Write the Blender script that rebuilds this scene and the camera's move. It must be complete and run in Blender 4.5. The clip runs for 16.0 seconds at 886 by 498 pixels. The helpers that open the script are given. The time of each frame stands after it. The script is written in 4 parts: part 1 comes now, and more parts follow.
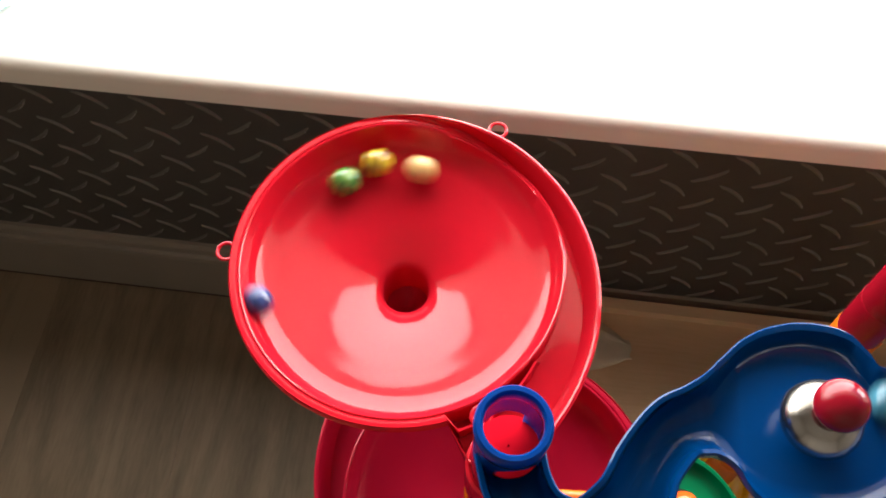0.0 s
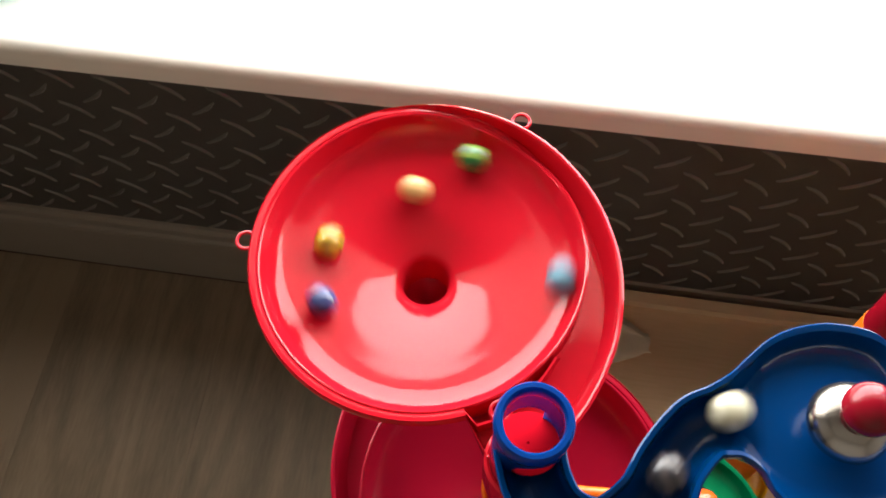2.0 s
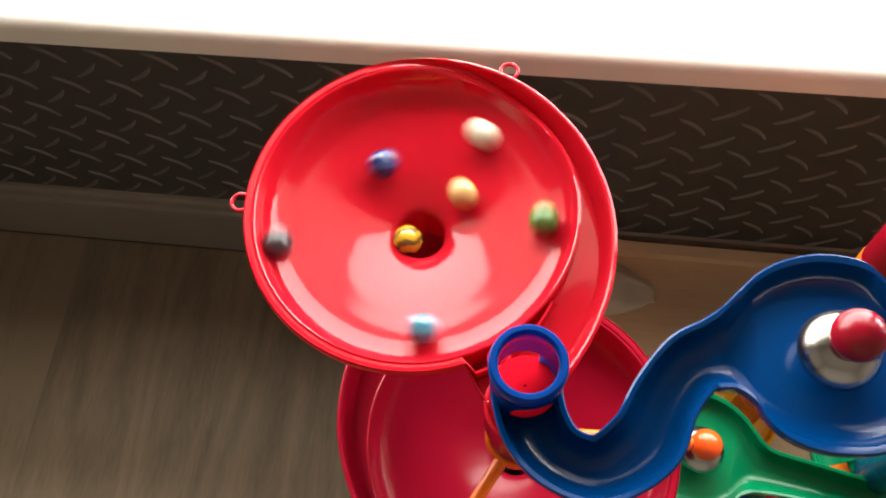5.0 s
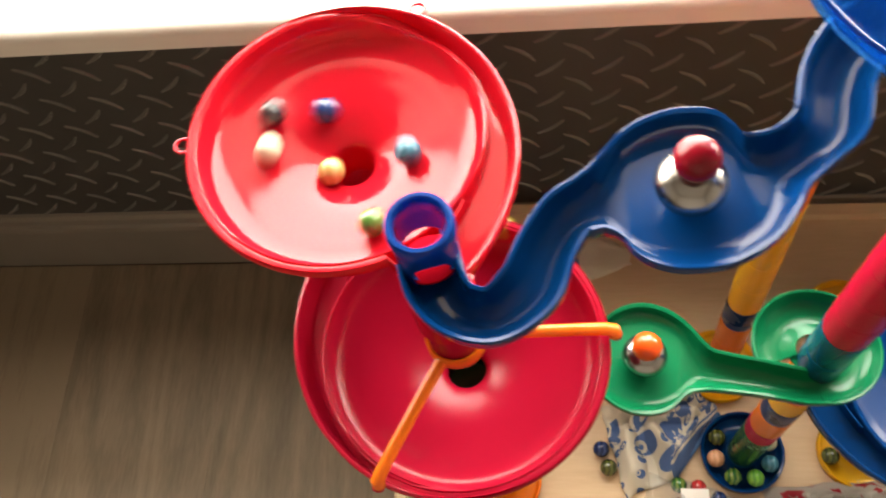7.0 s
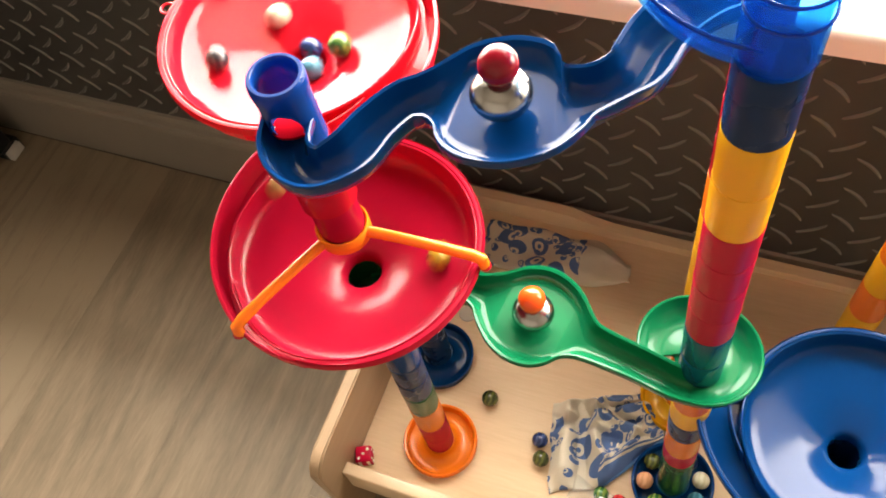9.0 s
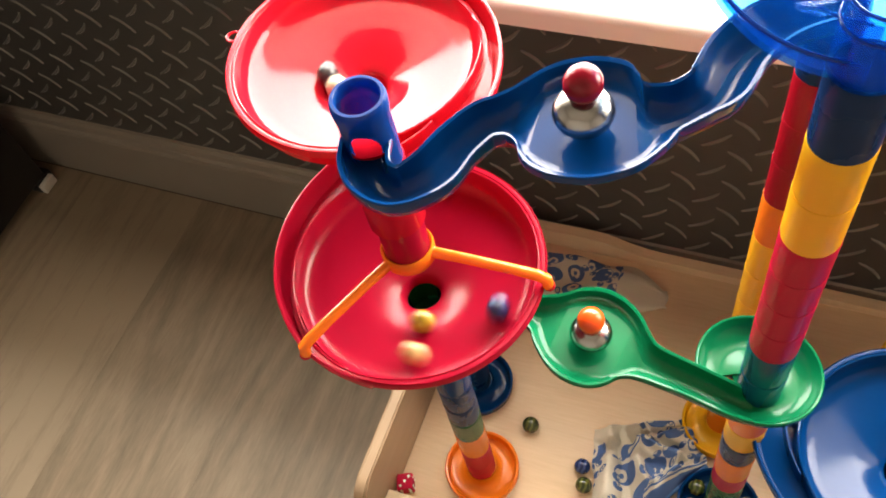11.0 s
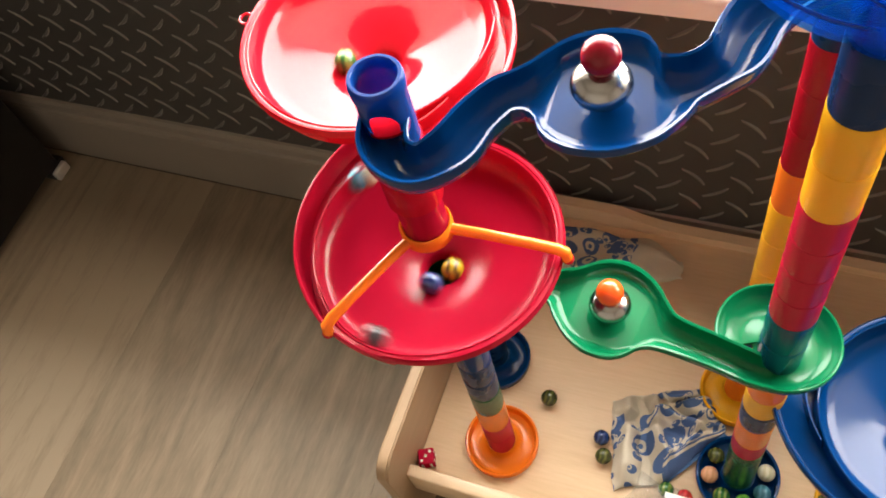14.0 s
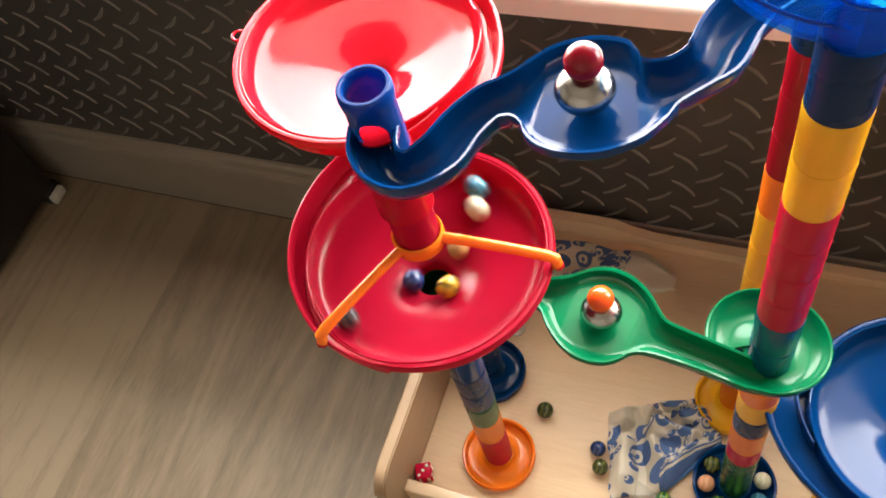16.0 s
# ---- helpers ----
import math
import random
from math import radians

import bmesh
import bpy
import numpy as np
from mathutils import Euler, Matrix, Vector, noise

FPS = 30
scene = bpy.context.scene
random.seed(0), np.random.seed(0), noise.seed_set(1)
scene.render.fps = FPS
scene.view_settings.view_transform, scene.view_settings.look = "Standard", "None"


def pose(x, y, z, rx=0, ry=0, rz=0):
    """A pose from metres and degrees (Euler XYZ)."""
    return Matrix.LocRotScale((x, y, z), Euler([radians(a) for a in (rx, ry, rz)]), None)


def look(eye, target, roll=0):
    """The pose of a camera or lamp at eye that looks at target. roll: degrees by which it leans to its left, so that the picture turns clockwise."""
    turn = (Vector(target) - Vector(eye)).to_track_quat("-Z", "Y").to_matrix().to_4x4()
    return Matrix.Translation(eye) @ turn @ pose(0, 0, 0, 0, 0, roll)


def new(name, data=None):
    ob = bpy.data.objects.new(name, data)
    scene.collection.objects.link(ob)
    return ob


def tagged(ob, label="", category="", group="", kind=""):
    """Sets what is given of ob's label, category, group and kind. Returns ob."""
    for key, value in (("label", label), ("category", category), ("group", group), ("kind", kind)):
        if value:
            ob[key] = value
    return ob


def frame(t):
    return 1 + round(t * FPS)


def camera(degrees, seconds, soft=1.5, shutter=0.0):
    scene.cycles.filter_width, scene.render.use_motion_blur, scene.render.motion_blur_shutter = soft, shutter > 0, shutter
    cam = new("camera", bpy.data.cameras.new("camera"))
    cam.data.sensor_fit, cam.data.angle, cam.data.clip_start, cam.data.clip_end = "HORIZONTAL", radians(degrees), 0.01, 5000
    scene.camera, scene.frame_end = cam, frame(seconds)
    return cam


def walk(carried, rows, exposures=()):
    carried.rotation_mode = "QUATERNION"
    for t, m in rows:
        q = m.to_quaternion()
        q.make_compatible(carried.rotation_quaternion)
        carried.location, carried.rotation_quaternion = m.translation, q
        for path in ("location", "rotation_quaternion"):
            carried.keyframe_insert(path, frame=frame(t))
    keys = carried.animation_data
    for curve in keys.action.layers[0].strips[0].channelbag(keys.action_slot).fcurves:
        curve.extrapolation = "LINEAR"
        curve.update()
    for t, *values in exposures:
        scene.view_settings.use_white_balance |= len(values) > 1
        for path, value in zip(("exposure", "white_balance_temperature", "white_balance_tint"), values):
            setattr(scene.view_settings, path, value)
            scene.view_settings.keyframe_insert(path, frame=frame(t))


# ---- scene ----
cam = camera(54.47, 16.0, soft=1.8, shutter=0.7)
PATH = [
    (0, (-0.0102, -0.0758, 0.8180), (-0.1473, 0.7891, -0.9800), -1.85),
    (0.5, (-0.0098, -0.0744, 0.8158), (-0.1572, 0.7807, -0.9861), -2.60),
    (1, (-0.0110, -0.0741, 0.8161), (-0.1604, 0.7695, -0.9911), -2.16),
    (1.5, (-0.0117, -0.0730, 0.8159), (-0.1769, 0.7704, -0.9900), -3.17),
    (2, (-0.0124, -0.0724, 0.8152), (-0.1856, 0.7613, -0.9945), -3.48),
    (2.5, (-0.0098, -0.0735, 0.8129), (-0.1858, 0.7497, -1.0013), -4.10),
    (3, (-0.0103, -0.0729, 0.8126), (-0.1925, 0.7386, -1.0063), -5.30),
    (3.5, (-0.0102, -0.0741, 0.8110), (-0.1964, 0.7337, -1.0091), -5.97),
    (3.7, (-0.0101, -0.0731, 0.8116), (-0.1965, 0.7279, -1.0115), -6.03),
    (5.8, (0.0112, -0.0940, 0.8229), (-0.1729, 0.6380, -1.0292), -8.87),
    (6, (0.0295, -0.1218, 0.8469), (-0.0808, 0.5948, -1.0170), -3.42),
    (6.2, (0.0393, -0.1370, 0.8408), (-0.1350, 0.5358, -1.0346), -10.07),
    (6.5, (0.0400, -0.1416, 0.8400), (-0.1824, 0.6318, -0.9910), -13.18),
    (7, (0.0511, -0.1470, 0.8191), (-0.2069, 0.7019, -0.9733), -16.24),
    (7.2, (0.0821, -0.1412, 0.8175), (-0.1702, 0.6199, -1.0148), -19.07),
    (7.5, (0.1191, -0.1427, 0.8165), (-0.1787, 0.7538, -0.9464), -10.97),
    (7.6, (0.1458, -0.1481, 0.8231), (-0.2184, 0.7088, -0.9470), -13.72),
    (7.8, (0.1605, -0.1649, 0.8222), (-0.2557, 0.7219, -0.9215), -11.94),
    (8, (0.1789, -0.1811, 0.8214), (-0.3098, 0.7207, -0.8955), -13.92),
    (8.5, (0.1983, -0.1970, 0.8094), (-0.3598, 0.7081, -0.8845), -15.34),
    (8.7, (0.1979, -0.1982, 0.8037), (-0.3668, 0.6829, -0.9006), -15.51),
    (9, (0.1965, -0.2025, 0.8098), (-0.3763, 0.6587, -0.9020), -15.49),
    (9.5, (0.1872, -0.2106, 0.8098), (-0.4130, 0.6718, -0.8817), -15.70),
    (9.7, (0.1779, -0.2200, 0.8132), (-0.4384, 0.7080, -0.8478), -15.68),
    (12, (0.1683, -0.2238, 0.8157), (-0.4237, 0.6867, -0.8637), -15.48),
    (12.5, (0.1732, -0.2183, 0.8148), (-0.4221, 0.6771, -0.8716), -17.29),
    (13, (0.1716, -0.2214, 0.8153), (-0.4106, 0.6456, -0.8904), -17.90),
    (13.5, (0.1688, -0.2231, 0.8176), (-0.4355, 0.6575, -0.8733), -18.21),
    (14, (0.1651, -0.2266, 0.8185), (-0.4478, 0.6453, -0.8739), -18.52),
    (14.5, (0.1709, -0.2296, 0.8207), (-0.4564, 0.6935, -0.8390), -18.29),
    (15, (0.1713, -0.2303, 0.8197), (-0.4612, 0.7067, -0.8302), -17.97),
    (15.5, (0.1704, -0.2314, 0.8186), (-0.4575, 0.6840, -0.8450), -18.57),
    (16, (0.1719, -0.2357, 0.8194), (-0.4452, 0.6830, -0.8465), -18.42),
]
walk(cam, [(t, look(eye, target, roll)) for t, eye, target, roll in PATH],
     exposures=[(0.0, -0.9, 6150, 10), (3.7, -0.88, 6150, 10), (6.0, -0.6, 6500, 10), (7.0, -0.3, 6700, 10), (7.6, 0.1, 6700, 10), (8.0, 0.24, 6700, 10), (8.8, 0.2, 6700, 10), (9.6, 0.06, 6600, 10), (12.0, 0.02, 6500, 10), (16.0, -0.02, 6300, 10)])

# ---------------------------------------------------------------- light
world = bpy.data.worlds.new("sky")
scene.world = world
world.use_nodes = True
wn = world.node_tree
sky = wn.nodes.new("ShaderNodeTexSky")
sky.sky_type, sky.sun_disc = "NISHITA", False
sky.sun_elevation, sky.sun_rotation = radians(48), radians(0)
wn.links.new(sky.outputs[0], wn.nodes["Background"].inputs[0])
wn.nodes["Background"].inputs[1].default_value = 0.1

WALL_Y, FLOOR_Z, SILL_Z = 0.29, -0.11, 0.375
WIN_X0, WIN_X1, WIN_Y, WIN_TOP = -1.3, 1.2, 0.56, 1.05

daylight = bpy.data.lights.new("window_daylight", "AREA")
daylight.shape, daylight.size, daylight.size_y = "RECTANGLE", WIN_X1 - WIN_X0 - 0.1, WIN_TOP - SILL_Z - 0.1
daylight.energy, daylight.color = 125, (1.0, 0.955, 0.875)
lamp = new("window_daylight", daylight)
lamp.matrix_world = look(((WIN_X0 + WIN_X1) / 2, WIN_Y - 0.03, (SILL_Z + WIN_TOP) / 2 + 0.02), ((WIN_X0 + WIN_X1) / 2, -2, (SILL_Z + WIN_TOP) / 2 + 0.02))


# ---------------------------------------------------------------- materials
def mat(name):
    m = bpy.data.materials.new(name)
    m.use_nodes = True
    nt = m.node_tree
    return m, nt, nt.nodes["Principled BSDF"]


def node(nt, kind, **sock):
    n = nt.nodes.new(kind)
    for k, v in sock.items():
        n.inputs[k.replace("_", " ")].default_value = v
    return n


def add_bump(nt, bsdf, height, strength, distance):
    b = node(nt, "ShaderNodeBump", Strength=strength, Distance=distance)
    nt.links.new(height, b.inputs["Height"])
    nt.links.new(b.outputs[0], bsdf.inputs["Normal"])


def plastic(name, colour, rough=0.2, glow=0.25, spec=0.5, see=0.0, tint=None, ripple=False):
    """Moulded toy plastic: glossy, a little light coming through, fine scuffs."""
    m, nt, b = mat(name)
    co = nt.nodes.new("ShaderNodeTexCoord")
    n1 = node(nt, "ShaderNodeTexNoise", Scale=55.0, Detail=5.0)
    nt.links.new(co.outputs["Object"], n1.inputs["Vector"])
    ramp = nt.nodes.new("ShaderNodeMapRange")
    ramp.inputs["To Min"].default_value, ramp.inputs["To Max"].default_value = rough * 0.8, rough * 1.35
    nt.links.new(n1.outputs[0], ramp.inputs["Value"])
    nt.links.new(ramp.outputs[0], b.inputs["Roughness"])
    mix = nt.nodes.new("ShaderNodeMix")
    mix.data_type = "RGBA"
    mix.inputs["A"].default_value = (*[c * 0.92 for c in colour], 1)
    mix.inputs["B"].default_value = (*[min(1, c * 1.05) for c in colour], 1)
    nt.links.new(n1.outputs[0], mix.inputs["Factor"])
    nt.links.new(mix.outputs["Result"], b.inputs["Base Color"])
    b.inputs["IOR"].default_value = 1.5
    b.inputs["Specular IOR Level"].default_value = spec
    n2 = node(nt, "ShaderNodeTexNoise", Scale=260.0, Detail=3.0)
    nt.links.new(co.outputs["Object"], n2.inputs["Vector"])
    relief = n2.outputs[0]
    if ripple:
        # faint rings and flow marks of the moulding
        wv = node(nt, "ShaderNodeTexWave", Scale=26.0, Distortion=2.2, Detail=1.0)
        wv.wave_type, wv.rings_direction = "RINGS", "Z"
        wv.inputs["Detail Scale"].default_value = 0.6
        nt.links.new(co.outputs["Object"], wv.inputs["Vector"])
        mx = nt.nodes.new("ShaderNodeMath")
        mx.operation = "MULTIPLY_ADD"
        mx.inputs[1].default_value = 1.6
        nt.links.new(wv.outputs["Fac"], mx.inputs[0])
        nt.links.new(n2.outputs[0], mx.inputs[2])
        relief = mx.outputs[0]
    add_bump(nt, b, relief, 0.03, 0.001)
    out = nt.nodes["Material Output"]
    tr = node(nt, "ShaderNodeBsdfTranslucent")
    tr.inputs["Color"].default_value = (*colour, 1)
    ms = nt.nodes.new("ShaderNodeMixShader")
    ms.inputs[0].default_value = glow
    nt.links.new(b.outputs[0], ms.inputs[1])
    nt.links.new(tr.outputs[0], ms.inputs[2])
    last = ms
    if see > 0:
        tp = node(nt, "ShaderNodeBsdfTransparent")
        tp.inputs["Color"].default_value = (*(tint or [min(1, 0.15 + 0.85 * c ** 0.5) for c in colour]), 1)
        m2 = nt.nodes.new("ShaderNodeMixShader")
        m2.inputs[0].default_value = see
        nt.links.new(last.outputs[0], m2.inputs[1])
        nt.links.new(tp.outputs[0], m2.inputs[2])
        last = m2
    nt.links.new(last.outputs[0], out.inputs["Surface"])
    return m


RED = plastic("red plastic", (0.5, 0.008, 0.02), 0.1, 0.28, 0.36, ripple=True)
RED_MATT = plastic("unpolished red plastic", (0.42, 0.004, 0.013), 0.6, 0.2, 0.0)
CRIMSON = plastic("crimson plastic", (0.42, 0.006, 0.03), 0.2, 0.34, 0.3)
TUBE_RED = plastic("red tube plastic", (0.33, 0.004, 0.016), 0.2, 0.3, 0.35)
KNOB_RED = plastic("dark red plastic", (0.2, 0.004, 0.012), 0.16, 0.03, 0.3)
KNOB_ORANGE = plastic("red-orange plastic", (0.8, 0.085, 0.01), 0.12, 0.1)
RED_DEEP = plastic("clear red plastic", (0.58, 0.006, 0.045), 0.2, 0.34, 0.3, see=0.03)
BLUE = plastic("blue plastic", (0.0007, 0.029, 0.123), 0.13, 0.05, 0.21)
BLUE_THIN = plastic("thin blue plastic", (0.004, 0.05, 0.26), 0.18, 0.4, 0.4)
NAVY = plastic("dark blue plastic", (0.002, 0.021, 0.078), 0.26, 0.05, 0.16)
GREEN = plastic("green plastic", (0.0018, 0.128, 0.047), 0.17, 0.12, 0.24)
DKGREEN = plastic("dark green plastic", (0.008, 0.08, 0.02), 0.24, 0.1, 0.3)
ORANGE = plastic("orange plastic", (0.85, 0.2, 0.01), 0.22, 0.25)
YELLOW = plastic("yellow plastic", (0.9, 0.5, 0.015), 0.22, 0.28)
CLEARBLUE = plastic("clear blue plastic", (0.008, 0.11, 0.42), 0.05, 0.2, see=0.76, tint=(0.3, 0.68, 0.93))
# darker clear blue, painting the light lost at the slide's edges
EDGE_DARKENING = plastic("added edge darkening of clear blue plastic", (0.005, 0.045, 0.22), 0.1, 0.2, see=0.35, tint=(0.1, 0.3, 0.75))
TEAL = plastic("dark teal plastic", (0.003, 0.06, 0.11), 0.2, 0.1, 0.4)


def chrome():
    m, nt, b = mat("chromed steel")
    b.inputs["Metallic"].default_value = 1.0
    b.inputs["Base Color"].default_value = (0.36, 0.35, 0.335, 1)
    co = nt.nodes.new("ShaderNodeTexCoord")
    n = node(nt, "ShaderNodeTexNoise", Scale=120.0, Detail=4.0)
    nt.links.new(co.outputs["Object"], n.inputs["Vector"])
    r = nt.nodes.new("ShaderNodeMapRange")
    r.inputs["To Min"].default_value, r.inputs["To Max"].default_value = 0.15, 0.28
    nt.links.new(n.outputs[0], r.inputs["Value"])
    nt.links.new(r.outputs[0], b.inputs["Roughness"])
    return m


CHROME = chrome()


def wood(name, light, dark, scale, along, rough=0.42, plank=None, ring=9.0):
    """Wood grain drawn out along one axis; plank: (width, length) of floor boards with tone steps."""
    m, nt, b = mat(name)
    co = nt.nodes.new("ShaderNodeTexCoord")
    mp = nt.nodes.new("ShaderNodeMapping")
    st = [scale, scale, scale]
    st["xyz".index(along)] *= 0.15 if plank else 0.09
    mp.inputs["Scale"].default_value = st
    src = co.outputs["Object"]
    if plank:
        rnd = nt.nodes.new("ShaderNodeObjectInfo")
        sh = nt.nodes.new("ShaderNodeVectorMath")
        sh.operation = "MULTIPLY_ADD"
        sh.inputs[1].default_value = (3.1, 7.3, 1.7)
        nt.links.new(rnd.outputs["Random"], sh.inputs[0])
        nt.links.new(src, sh.inputs[2])
        src = sh.outputs[0]
    nt.links.new(src, mp.inputs["Vector"])
    n1 = node(nt, "ShaderNodeTexNoise", Scale=1.0, Detail=6.0, Roughness=0.65, Distortion=0.6)
    nt.links.new(mp.outputs[0], n1.inputs["Vector"])
    n2 = node(nt, "ShaderNodeTexNoise", Scale=ring, Detail=4.0, Roughness=0.6)
    nt.links.new(mp.outputs[0], n2.inputs["Vector"])
    n3 = node(nt, "ShaderNodeTexNoise", Scale=3.2, Detail=3.0)
    nt.links.new(co.outputs["Object"], n3.inputs["Vector"])
    ra = nt.nodes.new("ShaderNodeValToRGB")
    ra.color_ramp.elements[0].position, ra.color_ramp.elements[0].color = 0.3, (*dark, 1)
    ra.color_ramp.elements[1].position, ra.color_ramp.elements[1].color = 0.72, (*light, 1)
    a = nt.nodes.new("ShaderNodeMath")
    a.operation = "MULTIPLY_ADD"
    a.inputs[1].default_value, a.inputs[2].default_value = 0.45, 0.0
    nt.links.new(n2.outputs[0], a.inputs[0])
    s = nt.nodes.new("ShaderNodeMath")
    s.operation = "MULTIPLY_ADD"
    s.inputs[1].default_value = 0.6
    nt.links.new(n1.outputs[0], s.inputs[0])
    nt.links.new(a.outputs[0], s.inputs[2])
    s3 = nt.nodes.new("ShaderNodeMath")
    s3.operation = "MULTIPLY_ADD"
    s3.inputs[1].default_value = 0.12
    nt.links.new(n3.outputs[0], s3.inputs[0])
    nt.links.new(s.outputs[0], s3.inputs[2])
    last = s3
    if plank:
        info = nt.nodes.new("ShaderNodeObjectInfo")
        ad = nt.nodes.new("ShaderNodeMath")
        ad.operation = "MULTIPLY_ADD"
        ad.inputs[1].default_value = 0.2
        nt.links.new(info.outputs["Random"], ad.inputs[0])
        nt.links.new(last.outputs[0], ad.inputs[2])
        sub = nt.nodes.new("ShaderNodeMath")
        sub.operation = "SUBTRACT"
        sub.inputs[1].default_value = 0.17
        nt.links.new(ad.outputs[0], sub.inputs[0])
        # slow cathedral figure: contour lines of a long, stretched field
        mc = nt.nodes.new("ShaderNodeMapping")
        mc.inputs["Scale"].default_value = (10.0, 1.3, 1.0)
        nt.links.new(src, mc.inputs["Vector"])
        nc = node(nt, "ShaderNodeTexNoise", Scale=1.0, Detail=1.0, Roughness=0.4)
        nt.links.new(mc.outputs[0], nc.inputs["Vector"])
        fr = nt.nodes.new("ShaderNodeMath")
        fr.operation = "MULTIPLY"
        fr.inputs[1].default_value = 19.0
        nt.links.new(nc.outputs[0], fr.inputs[0])
        pp = nt.nodes.new("ShaderNodeMath")
        pp.operation = "PINGPONG"
        pp.inputs[1].default_value = 1.0
        nt.links.new(fr.outputs[0], pp.inputs[0])
        cg = nt.nodes.new("ShaderNodeMath")
        cg.operation = "MULTIPLY_ADD"
        cg.inputs[1].default_value = 0.2
        nt.links.new(pp.outputs[0], cg.inputs[0])
        nt.links.new(sub.outputs[0], cg.inputs[2])
        last = cg
    nt.links.new(last.outputs[0], ra.inputs[0])
    nt.links.new(ra.outputs[0], b.inputs["Base Color"])
    rr = nt.nodes.new("ShaderNodeMapRange")
    rr.inputs["To Min"].default_value, rr.inputs["To Max"].default_value = rough - 0.07, rough + 0.12
    nt.links.new(n2.outputs[0], rr.inputs["Value"])
    nt.links.new(rr.outputs[0], b.inputs["Roughness"])
    add_bump(nt, b, n2.outputs[0], 0.05, 0.001)
    return m


FLOORWOOD = wood("grey oak laminate", (0.268, 0.206, 0.138), (0.15, 0.112, 0.073), 30, "y", 0.38, plank=True)
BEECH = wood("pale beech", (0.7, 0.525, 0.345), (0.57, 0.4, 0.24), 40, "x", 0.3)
# same beech with grain along y, darkened: the panel's shade is in the colour
BEECH_SHADED = wood("beech end panel with shade in colour", (0.37, 0.25, 0.148), (0.26, 0.165, 0.092), 40, "y", 0.4)


def painted(name, colour, rough, grime=0.12, scale=9.0):
    m, nt, b = mat(name)
    co = nt.nodes.new("ShaderNodeTexCoord")
    n = node(nt, "ShaderNodeTexNoise", Scale=scale, Detail=6.0, Roughness=0.6)
    nt.links.new(co.outputs["Object"], n.inputs["Vector"])
    mix = nt.nodes.new("ShaderNodeMix")
    mix.data_type = "RGBA"
    mix.inputs["A"].default_value = (*[c * (1 - grime) for c in colour], 1)
    mix.inputs["B"].default_value = (*[min(1, c * (1 + grime * 0.4)) for c in colour], 1)
    nt.links.new(n.outputs[0], mix.inputs["Factor"])
    nt.links.new(mix.outputs["Result"], b.inputs["Base Color"])
    b.inputs["Roughness"].default_value = rough
    n2 = node(nt, "ShaderNodeTexNoise", Scale=scale * 30, Detail=4.0)
    nt.links.new(co.outputs["Object"], n2.inputs["Vector"])
    add_bump(nt, b, n2.outputs[0], 0.08, 0.001)
    return m


WHITE = painted("white gloss paint", (0.8, 0.76, 0.7), 0.3, 0.06)
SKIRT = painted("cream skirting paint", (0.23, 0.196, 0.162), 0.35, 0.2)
PLATE = painted("dark tread plate wallcovering", (0.056, 0.0525, 0.049), 0.4, 0.35, 14)
TREAD = painted("worn tread ridge", (0.18, 0.166, 0.15), 0.3, 0.4, 60)
ROOMWALL = painted("warm pale wall", (0.53, 0.475, 0.405), 0.8, 0.08)
BLACK = painted("black furniture lacquer", (0.012, 0.011, 0.011), 0.35, 0.3)
FELT = painted("pale felt pad", (0.55, 0.52, 0.47), 0.9, 0.2, 80)
# backs the floor joints; on the bench it is interior shade put into colour
DARK_BACKING = painted("dark brown for bench shade and board joints", (0.05, 0.03, 0.02), 0.6, 0.3)


# ---------------------------------------------------------------- mesh helpers
def part(name, bm, material, parent=None, label="", smooth=True, kind=""):
    me = bpy.data.meshes.new(name)
    bmesh.ops.recalc_face_normals(bm, faces=bm.faces)
    bm.to_mesh(me)
    bm.free()
    for q in (material if isinstance(material, (list, tuple)) else [material]):
        me.materials.append(q)
    if smooth:
        me.shade_smooth()
        me.set_sharp_from_angle(angle=radians(38))
    ob = new(name, me)
    if parent:
        ob.parent = parent
    return tagged(ob, label, kind=kind)


def thing(name, label, category, group="", at=(0, 0, 0), rz=0):
    ob = new(name)
    ob.empty_display_size = 0.02
    ob.matrix_world = pose(*at, 0, 0, rz)
    return tagged(ob, label, category, group)


def lathe(bm, profile, n=48, cx=0.0, cy=0.0, closed=True):
    """Turn a closed or open profile of (r, z) about the upright axis."""
    rings = []
    for r, z in profile:
        rings.append([bm.verts.new((cx + r * math.cos(2 * math.pi * k / n), cy + r * math.sin(2 * math.pi * k / n), z)) for k in range(n)])
    pairs = list(zip(rings, rings[1:])) + ([(rings[-1], rings[0])] if closed else [])
    for a, b in pairs:
        for k in range(n):
            bm.faces.new((a[k], a[(k + 1) % n], b[(k + 1) % n], b[k]))
    return bm


def box(bm, x0, x1, y0, y1, z0, z1, bevel=0.0):
    g = bmesh.ops.create_cube(bm, size=1.0)
    for v in g["verts"]:
        v.co = Vector(((x0 + x1) / 2 + v.co.x * (x1 - x0), (y0 + y1) / 2 + v.co.y * (y1 - y0), (z0 + z1) / 2 + v.co.z * (z1 - z0)))
    if bevel:
        es = {e for v in g["verts"] for e in v.link_edges}
        bmesh.ops.bevel(bm, geom=list(es), offset=bevel, segments=3, profile=0.5, affect="EDGES")
    return bm


def ball(bm, r, at=(0, 0, 0), seg=24):
    g = bmesh.ops.create_uvsphere(bm, u_segments=seg, v_segments=seg // 2 + 2, radius=r)
    for v in g["verts"]:
        v.co += Vector(at)
    return bm


